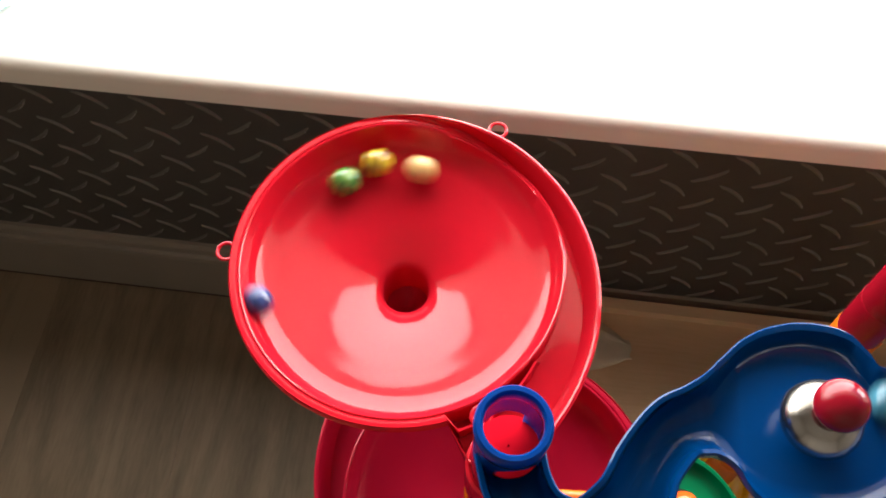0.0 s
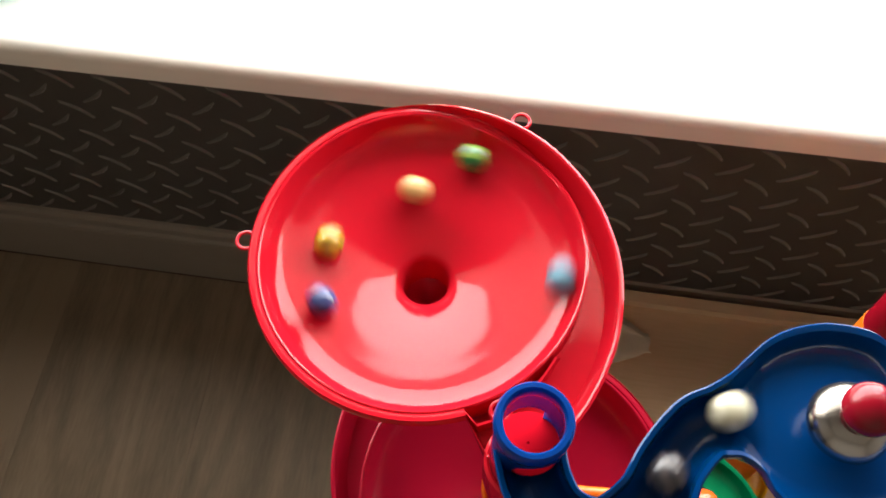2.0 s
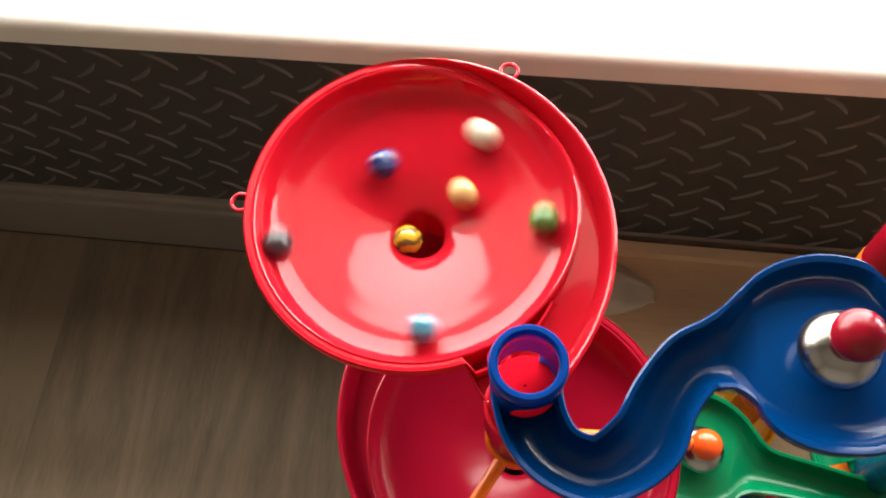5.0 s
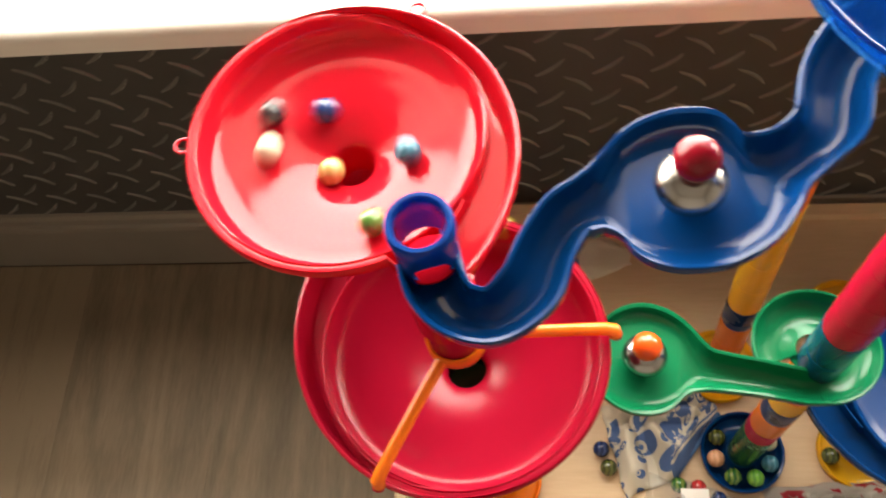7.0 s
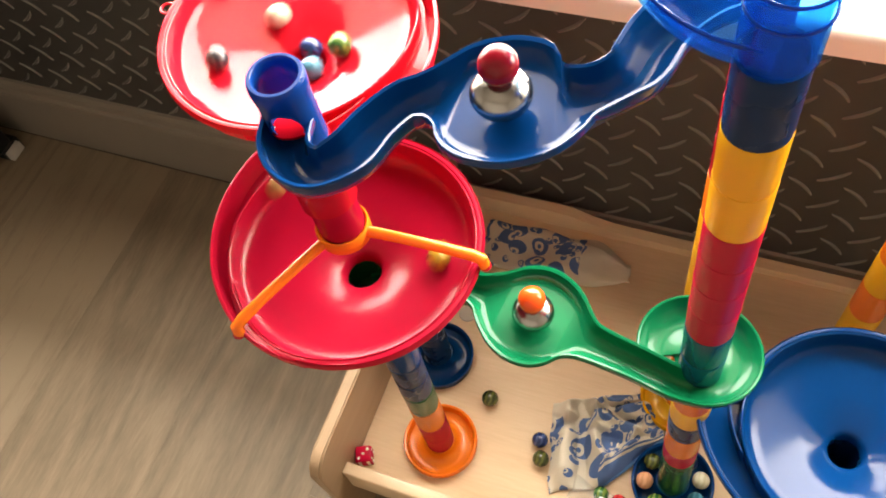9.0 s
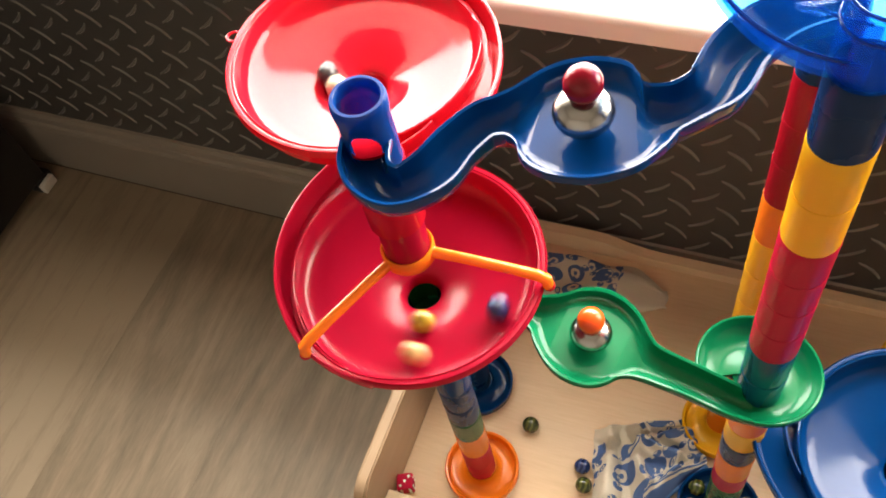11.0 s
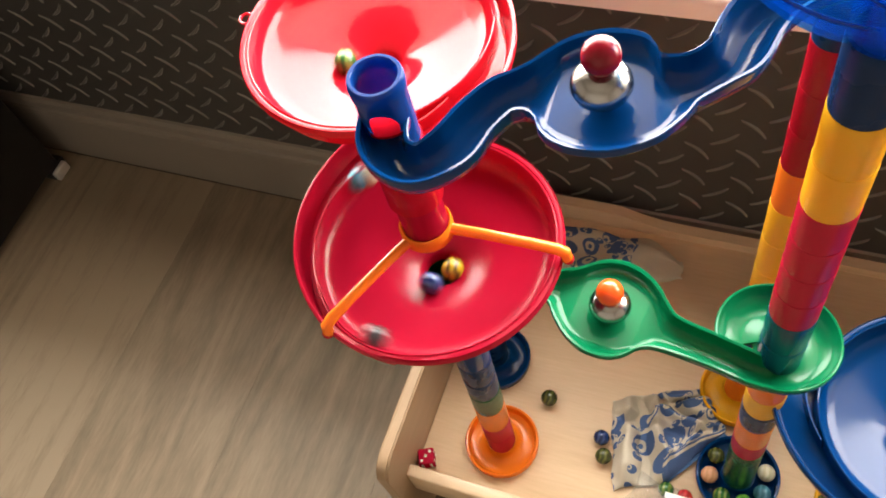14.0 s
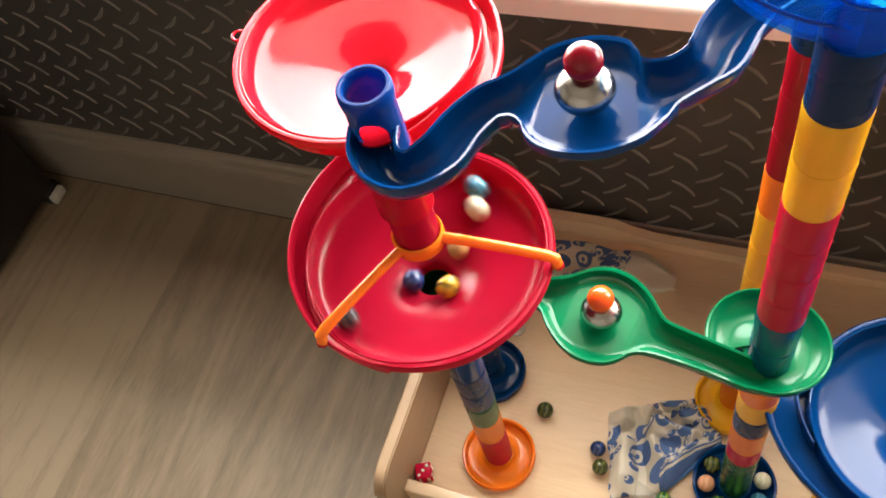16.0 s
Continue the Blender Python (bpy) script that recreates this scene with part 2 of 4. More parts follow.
def rod(bm, pts, radii, n=14):
    """A round bar through points, capped."""
    pts = [Vector(p) for p in pts]
    rings = []
    for i, p in enumerate(pts):
        d = (pts[min(i + 1, len(pts) - 1)] - pts[max(i - 1, 0)]).normalized()
        u = d.cross(Vector((0, 0, 1)))
        u = u.normalized() if u.length > 1e-4 else Vector((1, 0, 0))
        w = d.cross(u)
        r = radii[i] if isinstance(radii, (list, tuple)) else radii
        rings.append([bm.verts.new(p + r * (math.cos(2 * math.pi * k / n) * u + math.sin(2 * math.pi * k / n) * w)) for k in range(n)])
    for a, b in zip(rings, rings[1:]):
        for k in range(n):
            bm.faces.new((a[k], a[(k + 1) % n], b[(k + 1) % n], b[k]))
    bm.faces.new(rings[0][::-1])
    bm.faces.new(rings[-1])
    return bm


def spline(rows, per=8):
    """Catmull-Rom through rows of numbers."""
    rows = [np.array(r, float) for r in rows]
    out = []
    for i in range(len(rows) - 1):
        a, b, c, d = rows[max(i - 1, 0)], rows[i], rows[i + 1], rows[min(i + 2, len(rows) - 1)]
        for k in range(per):
            s = k / per
            out.append(0.5 * (2 * b + (c - a) * s + (2 * a - 5 * b + 4 * c - d) * s * s + (3 * b - a - 3 * c + d) * s ** 3))
    out.append(rows[-1])
    return out


def trough(bm, rows, depth=0.013, thick=0.0018, round_r=0.0112, cap=True):
    """A U-shaped open channel swept along rows of (x, y, rim z, half width)."""
    pts = spline(rows)
    rings = []
    for i, p in enumerate(pts):
        g = 4 + int(min(12, max(0, (p[3] - 0.0135) * 700)))
        d = pts[min(i + g, len(pts) - 1)][:2] - pts[max(i - g, 0)][:2]
        d /= np.hypot(*d) + 1e-9
        nrm = np.array([-d[1], d[0]])
        h, z = p[3], p[2]
        dep = depth - 0.0035 * min(1.0, max(0.0, (h - 0.0145) / 0.012))
        rr = min(round_r, h * 0.7, dep * 0.95)
        half = [(h + 0.0004, z - 0.004), (h + 0.0005, z - 0.0004), (h - 0.0002, z + 0.0003), (h - thick, z - 0.0002), (h - thick - 0.0006, z - dep + rr)]
        for k in range(1, 4):
            a = math.pi / 2 * k / 3
            half.append((h - thick - 0.0006 - rr * (1 - math.cos(a)), z - dep + rr * (1 - math.sin(a))))
        flat = half[-1][0]
        half += [(flat * 0.93, z - dep), (flat * 0.5, z - dep)]
        inner = half + [(-u, w) for u, w in reversed(half)]
        outer = []
        for k in range(4):
            a = math.pi / 2 * (3 - k) / 3
            outer.append((-(h + 0.0002 - (rr + 0.001) * (1 - math.cos(a))), z - dep - thick + (rr + 0.001) * (1 - math.sin(a))))
        outer = outer[::-1]
        sec = inner + outer + [(-u, w) for u, w in reversed(outer)]
        rings.append([bm.verts.new((p[0] + nrm[0] * u, p[1] + nrm[1] * u, w)) for u, w in sec])
    m = len(rings[0])
    for a, b in zip(rings, rings[1:]):
        for k in range(m):
            bm.faces.new((a[k], a[(k + 1) % m], b[(k + 1) % m], b[k]))
    if cap:
        bm.faces.new(rings[0])
        bm.faces.new(rings[-1][::-1])
    return bm


# ---------------------------------------------------------------- the room
def room():
    X0, X1, Y0, TOP = -2.2, 1.9, -2.4, 2.3
    bm = bmesh.new()
    box(bm, X0, X1, WALL_Y, WALL_Y + 0.3, FLOOR_Z - 0.05, SILL_Z - 0.03)
    wall = part("wall_window_below", bm, PLATE, smooth=False, kind="structure")
    tagged(wall, "dark embossed tread plate covering on the wall under the sill", "wall")
    bm = bmesh.new()
    for x0, x1, z0, z1 in ((X0, WIN_X0, SILL_Z - 0.03, TOP), (WIN_X1, X1, SILL_Z - 0.03, TOP), (WIN_X0, WIN_X1, WIN_TOP, TOP)):
        box(bm, x0, x1, WALL_Y, WALL_Y + 0.3, z0, z1)
    tagged(part("wall_window_side", bm, ROOMWALL, smooth=False, kind="structure"), "plain warm pale wall round the window", "wall")
    for nm, b6 in (("wall_left", (X0 - 0.1, X0, Y0 - 0.1, WALL_Y + 0.3, FLOOR_Z - 0.05, TOP)), ("wall_right", (X1, X1 + 0.1, Y0 - 0.1, WALL_Y + 0.3, FLOOR_Z - 0.05, TOP)),
                   ("wall_back", (X0, X1, Y0 - 0.1, Y0, FLOOR_Z - 0.05, TOP))):
        tagged(part(nm, box(bmesh.new(), *b6), ROOMWALL, smooth=False, kind="structure"), "plain warm pale room wall", "wall")
    tagged(part("ceiling", box(bmesh.new(), X0 - 0.1, X1 + 0.1, Y0 - 0.1, WALL_Y + 0.3, TOP, TOP + 0.1), ROOMWALL, smooth=False, kind="structure"), "plain pale ceiling", "ceiling")
    # window sill with a rounded nose
    bm = bmesh.new()
    prof = [(WIN_Y + 0.05, SILL_Z - 0.0255), (0.2388, SILL_Z - 0.0255), (0.2363, SILL_Z - 0.023)]
    for k in range(9):
        a = math.pi / 2 * k / 8
        prof.append((0.2363 + 0.0095 * (1 - math.cos(a)), SILL_Z - 0.0095 + 0.0095 * math.sin(a)))
    prof += [(WIN_Y + 0.05, SILL_Z)]
    ends = [[bm.verts.new((x, y, z)) for y, z in prof] for x in (X0, X1)]
    for k in range(len(prof)):
        bm.faces.new((ends[0][k], ends[0][(k + 1) % len(prof)], ends[1][(k + 1) % len(prof)], ends[1][k]))
    bm.faces.new(ends[0]); bm.faces.new(ends[1][::-1])
    tagged(part("window_sill", bm, WHITE, kind="structure"), "white gloss window sill with a rounded front edge", "window sill")
    # window frame and pane
    win = tagged(new("window_1"), "wide white framed window above the sill", "window", kind="structure")
    for x0, x1, z0, z1 in ((WIN_X0, WIN_X0 + 0.05, SILL_Z, WIN_TOP), (WIN_X1 - 0.05, WIN_X1, SILL_Z, WIN_TOP), (WIN_X0 + 0.05, WIN_X1 - 0.05, WIN_TOP - 0.05, WIN_TOP), (WIN_X0 + 0.05, WIN_X1 - 0.05, SILL_Z + 0.001, SILL_Z + 0.05)):
        part("window_frame", box(bmesh.new(), x0, x1, WIN_Y, WIN_Y + 0.05, z0, z1, 0.004), WHITE, win)
    # skirting board with a moulded top
    bm = bmesh.new()
    prof = [(WALL_Y + 0.002, FLOOR_Z), (0.2795, FLOOR_Z), (0.2795, -0.02), (0.2805, -0.013), (0.2832, -0.009), (0.284, 0.001), (0.2868, 0.0075), (WALL_Y + 0.002, 0.0095)]
    ends = [[bm.verts.new((x, y, z)) for y, z in prof] for x in (X0, X1)]
    for k in range(len(prof)):
        bm.faces.new((ends[0][k], ends[0][(k + 1) % len(prof)], ends[1][(k + 1) % len(prof)], ends[1][k]))
    bm.faces.new(ends[0]); bm.faces.new(ends[1][::-1])
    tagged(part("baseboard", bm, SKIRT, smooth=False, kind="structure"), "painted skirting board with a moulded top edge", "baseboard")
    return wall


def tread_ridges(wall):
    """Raised ridges leaning two ways, set chequerwise; the stretch by the toy in single pieces."""
    dx, dz = 0.0468, 0.0436

    def ridge(bm, cx, cy, cz, lean):
        a = radians(RIDGE_LEAN) * lean
        u, w = (math.cos(a), math.sin(a)), (-math.sin(a), math.cos(a))
        bend = lambda px: lean * (10 * px * px - 0.0012)
        place = lambda px, pw, d: bm.verts.new((cx + u[0] * px + w[0] * (pw + bend(px)), cy + d, cz + u[1] * px + w[1] * (pw + bend(px))))
        cols = []
        for px, half in ((-0.0145, 0.0011), (-0.0075, 0.0021), (0.0, 0.0025), (0.0075, 0.0021), (0.0145, 0.0011)):
            cols.append([place(px, half, 0.0004), place(px, half * 0.35, -0.0017), place(px, -half * 0.35, -0.0017), place(px, -half, 0.0004)])
        tips = [place(s * 0.0168, 0, 0.0004) for s in (-1, 1)]
        for p, q in zip(cols, cols[1:]):
            for k in range(3):
                bm.faces.new((p[k], p[k + 1], q[k + 1], q[k]))
        for k in range(3):
            bm.faces.new((tips[0], cols[0][k + 1], cols[0][k]))
            bm.faces.new((tips[1], cols[-1][k], cols[-1][k + 1]))

    shared, far = {}, bmesh.new()
    for i in range(-46, 38):
        for j in range(-8, 5):
            for off, lean in ((0.0, -1), (0.5, 1)):
                cx, cz = 0.1672 + (i + off) * dx, 0.261 + (j + off) * dz
                if not (-2.1 < cx < 1.85 and 0.015 < cz < SILL_Z - 0.034):
                    continue
                if not -0.33 < cx < 0.52:
                    ridge(far, cx, WALL_Y, cz, lean)
                    continue
                if lean not in shared:
                    bm = bmesh.new()
                    ridge(bm, 0, 0, 0, lean)
                    one = part("ridge", bm, TREAD, wall)
                    shared[lean] = one.data
                else:
                    one = new("ridge", shared[lean])
                    one.parent = wall
                one.location = (cx, WALL_Y, cz)
    part("ridges", far, TREAD, wall, "slightly paler raised ridges", kind="stuff")


RIDGE_LEAN = 41
WINDOW_WALL = room()


def floor_boards():
    """Long laminate boards running from the window into the room."""
    base = tagged(part("floor", box(bmesh.new(), -2.2, 1.9, -2.4, WALL_Y + 0.01, FLOOR_Z - 0.05, FLOOR_Z - 0.004), DARK_BACKING, smooth=False, kind="structure"), "grey-brown oak laminate floor boards", "floor")
    W = 0.19
    for i in range(-11, 10):
        x0 = -0.716 + i * W + 3 * W
        cut = [WALL_Y - 0.012]
        y = WALL_Y - 0.012 - (0.35 + 0.9 * ((i * 0.37) % 1))
        while y > -2.35:
            cut.append(y)
            y -= 1.25
        cut.append(-2.39)
        for y1, y0 in zip(cut, cut[1:]):
            if x0 < -2.2 or x0 + W > 1.9 or y1 - y0 < 0.05:
                continue
            bm = box(bmesh.new(), 0, W - 0.0003, y0 - y1 + 0.0003, 0, -0.0045, 0)
            pl = part("plank", bm, FLOORWOOD, base, smooth=False)
            pl.location = (x0, y1, FLOOR_Z)


floor_boards()


# ---------------------------------------------------------------- the bench tray
def bench():
    b = thing("toy_bench", "low beech bench with a rimmed tray top and solid end panel", "bench")
    part("tray_top", box(bmesh.new(), -0.0745, 0.62, -0.052, 0.268, -0.014, 0.0, 0.001), BEECH, b)
    part("front_rail", box(bmesh.new(), -0.0745, 0.62, -0.0625, -0.0505, -0.02, 0.026, 0.002), BEECH, b)
    # back rail, a little higher near the end panel
    bm = bmesh.new()
    prof = [(-0.0745, -0.014), (0.62, -0.014), (0.62, 0.011), (0.115, 0.0125), (0.095, 0.0135), (0.075, 0.018), (0.052, 0.0255), (0.035, 0.0265), (-0.0745, 0.024)]
    f = [[bm.verts.new((x, y, z)) for x, z in prof] for y in (0.2665, 0.278)]
    for k in range(len(prof)):
        bm.faces.new((f[0][k], f[0][(k + 1) % len(prof)], f[1][(k + 1) % len(prof)], f[1][k]))
    bm.faces.new(f[0]); bm.faces.new(f[1][::-1])
    part("back_rail", bm, BEECH, b, smooth=False)
    # end panel with rounded front corner
    for x0, x1 in ((-0.0865, -0.0745), (0.62, 0.632)):
        bm = bmesh.new()
        prof = [(0.278, FLOOR_Z), (0.278, 0.088), (-0.06, 0.088)]
        for k in range(1, 8):
            a = math.pi / 2 * k / 7
            prof.append((-0.06 - 0.022 * math.sin(a), 0.066 + 0.022 * math.cos(a)))
        prof += [(-0.082, FLOOR_Z)]
        f = [[bm.verts.new((x, y, z)) for y, z in prof] for x in (x0, x1)]
        for k in range(len(prof)):
            bm.faces.new((f[0][k], f[0][(k + 1) % len(prof)], f[1][(k + 1) % len(prof)], f[1][k]))
        bm.faces.new(f[0]); bm.faces.new(f[1][::-1])
        bmesh.ops.bevel(bm, geom=[e for e in bm.edges if abs(e.verts[0].co.x - e.verts[1].co.x) < 1e-6], offset=0.002, segments=2, affect="EDGES")
        part("end_panel", bm, BEECH_SHADED, b)
    # near-black board: the shade under the tray is put into its colour
    part("back_board", box(bmesh.new(), -0.0745, 0.62, 0.254, 0.266, FLOOR_Z, -0.0145), DARK_BACKING, b)


bench()


# ---------------------------------------------------------------- marble run pieces
TUBE_R = 0.0136


def tube_seg(name, z0, z1, material, parent, cx=0.0, cy=0.0, r=TUBE_R, label=""):
    bm = bmesh.new()
    t = 0.0018
    prof = [(r * 0.972, z0), (r * 0.98, z0 + 0.0012), (r * 0.994, z1 - 0.004), (r * 1.0, z1 - 0.0008), (r * 0.99, z1), (r - t, z1), (r - t - 0.0006, z0)]
    lathe(bm, prof, 36, cx, cy)
    return part(name, bm, material, parent, label)


def base_plate(material, parent, r=0.0355, dish=0.011):
    bm = bmesh.new()
    prof = [(0.0, 0.0), (r * 0.93, 0.0), (r * 0.985, 0.002), (r, dish), (r - 0.0008, dish + 0.0008), (r - 0.0025, dish + 0.0002), (r - 0.0045, 0.0045), (r - 0.008, 0.0025), (r * 0.62, 0.0028), (TUBE_R + 0.004, 0.0045), (TUBE_R + 0.0015, 0.008), (TUBE_R + 0.0008, 0.012), (0.0, 0.012)]
    lathe(bm, prof[1:-1], 56, closed=False)
    bmesh.ops.holes_fill(bm, edges=[e for e in bm.edges if e.is_boundary])
    return part("base_plate", bm, material, parent, "round dished base plate")


def tower(label, at, segs, base=None, group="marble run towers", r_base=0.0355, dish=0.011):
    t = thing("tube_tower", label, "toy tower", group, at)
    if base:
        base_plate(base, t, r_base, dish)
    for z0, z1, m in segs:
        tube_seg("tube", z0, z1, m, t)
    return t


def run(z0, z1, m, pitch=0.0305):
    n = max(1, round((z1 - z0) / pitch))
    return [(z0 + (z1 - z0) * k / n, z0 + (z1 - z0) * (k + 1) / n, m) for k in range(n)]


HOLE_R = 0.0118


def cone_z(r):
    """Height of the funnel's floor below its rim at a radius."""
    pts = ((0.0, -0.05), (0.0115, -0.0345), (0.0145, -0.0322), (0.02, -0.0292), (0.03, -0.0248), (0.036, -0.0228), (0.05, -0.0195), (0.064, -0.0165), (0.0695, -0.0125), (0.0735, -0.004), (0.08, 0.0))
    for (a, za), (b, zb) in zip(pts, pts[1:]):
        if r <= b:
            return za + (zb - za) * (r - a) / (b - a)
    return 0.0


def spiral_out(a):
    """Outer radius of the feeder channel at a degrees past the entry (0 to 130)."""
    pts = ((-14, 0.084), (-7.5, 0.096), (-3, 0.1025), (0, 0.1045), (14, 0.101), (30, 0.0958), (48, 0.0908), (73, 0.0848), (97, 0.081), (130, 0.0785), (170, 0.0765))
    for (p, r), (q, s) in zip(pts, pts[1:]):
        if a <= q:
            return r + (s - r) * (a - p) / (q - p)
    return 0.0765


def funnel(label, at, entry, material, loops=(), inlet=-0.02, spout=0.042, tip=100, cup=True, wide=1.0):
    f = thing("funnel", label, "toy funnel", "marble run funnels", at, entry)
    bm = bmesh.new()
    N = 144
    rings = []
    for k in range(N):
        a = 360 * k / N
        d = a if a < 351 else a - 360
        on = d <= 170
        ro = spiral_out(d) if on else 0.0765
        inside = -9 <= d <= 112
        fade = min(1.0, max(0.0, (112 - d) / 45)) if inside else 0.0
        ease = min(1.0, max(0.0, (d - 112) / 56))
        zi = 0.0008 if not on else -0.0075 + 0.0083 * max(fade, ease * ease * (3 - 2 * ease) if d > 112 else 0.0)
        zc = 0.001 if not on else (0.001 + (-0.0125 + 0.003 * (1 - d / 130)) * min(1, max(0, (150 - d) / 40)))
        prof = [(HOLE_R - 0.001, -spout), (HOLE_R - 0.0006, -0.037)]
        prof += [(r, cone_z(r)) for r in (0.0125, 0.0145, 0.0175, 0.021, 0.025, 0.03, 0.035, 0.04, 0.05, 0.058, 0.064, 0.067, 0.0695)]
        w = min(1.0, max(0.0, (26 - d) / 26)) if -9 <= d < 26 else 0.0
        ri = 0.0752 + 0.0065 * w
        zg = -0.0165 if w > 0 else (0.0009 if not on else min(zi - 0.0002, zc))
        zw = -0.0002 if w > 0 else (0.001 if not on else min(zi - 0.0002, zc))
        zl = 0.0008 if w > 0 else zi
        prof += [(0.0718, min(zl, -0.005)), (0.0726, zl - 0.0006), (0.0733, zl), (0.0741, zl - 0.0006), (0.0746, zg), (ri - 0.0004, zg), (ri - 0.0002, zw), (ri + 0.0008, zw), (ri + 0.0014, zc), (max(ri + 0.0018, ro - 0.006), zc - (0.001 if on else 0)), (max(ri + 0.002, ro - 0.0022), zc + (0.0004 + 0.0036 * min(1.0, max(0.0, (158 - d) / 50)) if on else 0.0004)), (max(ri + 0.0022, ro - 0.0014), 0.0006), (max(ri + 0.0024, ro - 0.0004), 0.0012), (max(ri + 0.0028, ro + 0.0008), 0.0006), (max(ri + 0.003, ro + 0.001), -0.003)]
        prof += [(ro - 0.0008, -0.004), (ro - 0.003, -0.017 if on and d < 150 else -0.008), (0.072, -0.017), (0.064, -0.0188), (0.03, -0.0274), (0.018, -0.0335), (HOLE_R + 0.0016, -0.039), (HOLE_R + 0.0012, -spout)]
        th = radians(a)
        rings.append([bm.verts.new((r * wide * math.cos(th), r * wide * math.sin(th), z)) for r, z in prof])
    m = len(rings[0])
    for k in range(N):
        a, b = rings[k], rings[(k + 1) % N]
        for j in range(m):
            bm.faces.new((a[j], a[(j + 1) % m], b[(j + 1) % m], b[j]))
    part("bowl", bm, material, f)
    if spout > 0.05:
        bm = bmesh.new()
        lathe(bm, [(0.0004, -0.066), (0.0114, -0.056), (0.0114, -0.058), (0.0004, -0.068)], 32)
        part("spout_floor", bm, RED_DEEP, f)
    # cup round the feeding tube at the start of the channel
    if cup:
        bm = bmesh.new()
        lathe(bm, [(0.0132, -0.03), (0.0132, -0.001), (0.0145, 0.0), (0.0158, -0.001), (0.016, -0.03)], 36, 0.1018, 0)
        part("inlet_cup", bm, material, f)
    bm = bmesh.new()
    lathe(bm, [(0.0005, inlet), (0.0125, inlet + 0.0004), (0.0125, inlet - 0.001), (0.0005, inlet - 0.0012)], 32, 0.1018, 0)
    if inlet > 0:
        c, q = math.cos(radians(tip - entry)), math.sin(radians(tip - entry))
        for v in bm.verts:
            v.co.z += 0.3 * ((v.co.x - 0.1018) * c + v.co.y * q)
    part("inlet_floor", bm, RED_MATT if inlet > 0 else material, f)
    for a in loops:
        bm = bmesh.new()
        th = radians(a - entry)
        R = spiral_out((a - entry) % 360) if 5 < (a - entry) % 360 < 170 else 0.0765
        c = Vector(((R + 0.0035) * math.cos(th), (R + 0.0035) * math.sin(th), -0.0005))
        pts = [c + 0.0042 * Vector((math.cos(2 * math.pi * k / 16), math.sin(2 * math.pi * k / 16), 0)) for k in range(17)]
        rod(bm, pts, 0.0009, 8)
        part("hanging_loop", bm, material, f)
    return f


F1 = (-0.0549, 0.0858, 0.467)
F2 = (0.0, 0.0, 0.386)
F3 = (0.317, 0.031, 0.230)
E1, E2, E3 = -57.4, 122.6, 181.0
funnel("glossy red plastic marble funnel with a feeder channel, uppermost", F1, E1, RED, (184, 64, 303), 0.032, 0.088, E1)
funnel("crimson plastic marble funnel under an orange tripod", F2, E2, CRIMSON, wide=1.014)
funnel("glossy blue plastic marble funnel low beside the towers", F3, E3, BLUE, cup=False)

# the tower through the red funnels
T0 = tower("multicoloured tube tower on an orange base plate", (0, 0, 0),
           [(0.008, 0.04, RED_DEEP), (0.04, 0.073, RED_DEEP), (0.073, 0.114, ORANGE), (0.114, 0.15, DKGREEN), (0.15, 0.18, NAVY), (0.18, 0.212, NAVY), (0.212, 0.245, BLUE), (0.245, 0.288, NAVY)], ORANGE)
tube_seg("upper_tube", 0.402, 0.445, CRIMSON, T0, label="red tube above the tripod")
tube_seg("upper_tube", 0.445, 0.488, CRIMSON, T0, r=0.0138)
tower("blue tube tower on a blue base plate", (-0.0325, 0.083, 0), run(0.008, 0.37, NAVY, 0.06), BLUE)


def tripod():
    t = thing("tripod", "orange plastic tripod holding a tube above the funnel", "toy part", at=(0, 0, 0))
    bm = bmesh.new()
    lathe(bm, [(0.0139, 0.397), (0.0139, 0.408), (0.0148, 0.4085), (0.0158, 0.4065), (0.0158, 0.3985), (0.0148, 0.397)], 40)
    part("hub", bm, ORANGE, t)
    for a in (5, 242, 124):
        c, s = math.cos(radians(a)), math.sin(radians(a))
        bm = bmesh.new()
        rod(bm, [(c * r, s * r, z) for r, z in ((0.0145, 0.4035), (0.03, 0.4025), (0.06, 0.3985), (0.076, 0.3955), (0.0808, 0.393), (0.0818, 0.386))], [0.0034, 0.0032, 0.0032, 0.0034, 0.0035, 0.0034])
        strut = part("strut", bm, ORANGE, t)
        bm = ball(bmesh.new(), 0.0035, (c * 0.0822, s * 0.0822, 0.3858), 16)
        part("clip", bm, RED, strut, "small red plug")


tripod()


def bumper(parent, at, ball_mat, label):
    b = thing("bumper", label, "toy bumper", "rail bumpers", at)
    bm = bmesh.new()
    lathe(bm, [(0.004, 0.0), (0.0062, 0.0005), (0.0096, 0.0035), (0.0124, 0.0075), (0.0136, 0.0125), (0.0132, 0.016), (0.0118, 0.0197), (0.0092, 0.0232), (0.006, 0.0252), (0.003, 0.0256), (0.003, 0.002)], 40)
    for v in bm.verts:
        v.co.z = 0.74 * v.co.z + 0.0025 if v.co.z > 0.0001 else 0.0
    part("steel_bell", bm, CHROME, b, "chromed steel bell")
    bm = bmesh.new()
    lathe(bm, [(0.0028, 0.016), (0.0062, 0.019), (0.0048, 0.022), (0.005, 0.026), (0.0028, 0.027)], 28)
    part("neck", bm, ball_mat, b)
    part("knob", ball(bmesh.new(), 0.0086, (0, 0, 0.0288), 28), ball_mat, b)
    return b


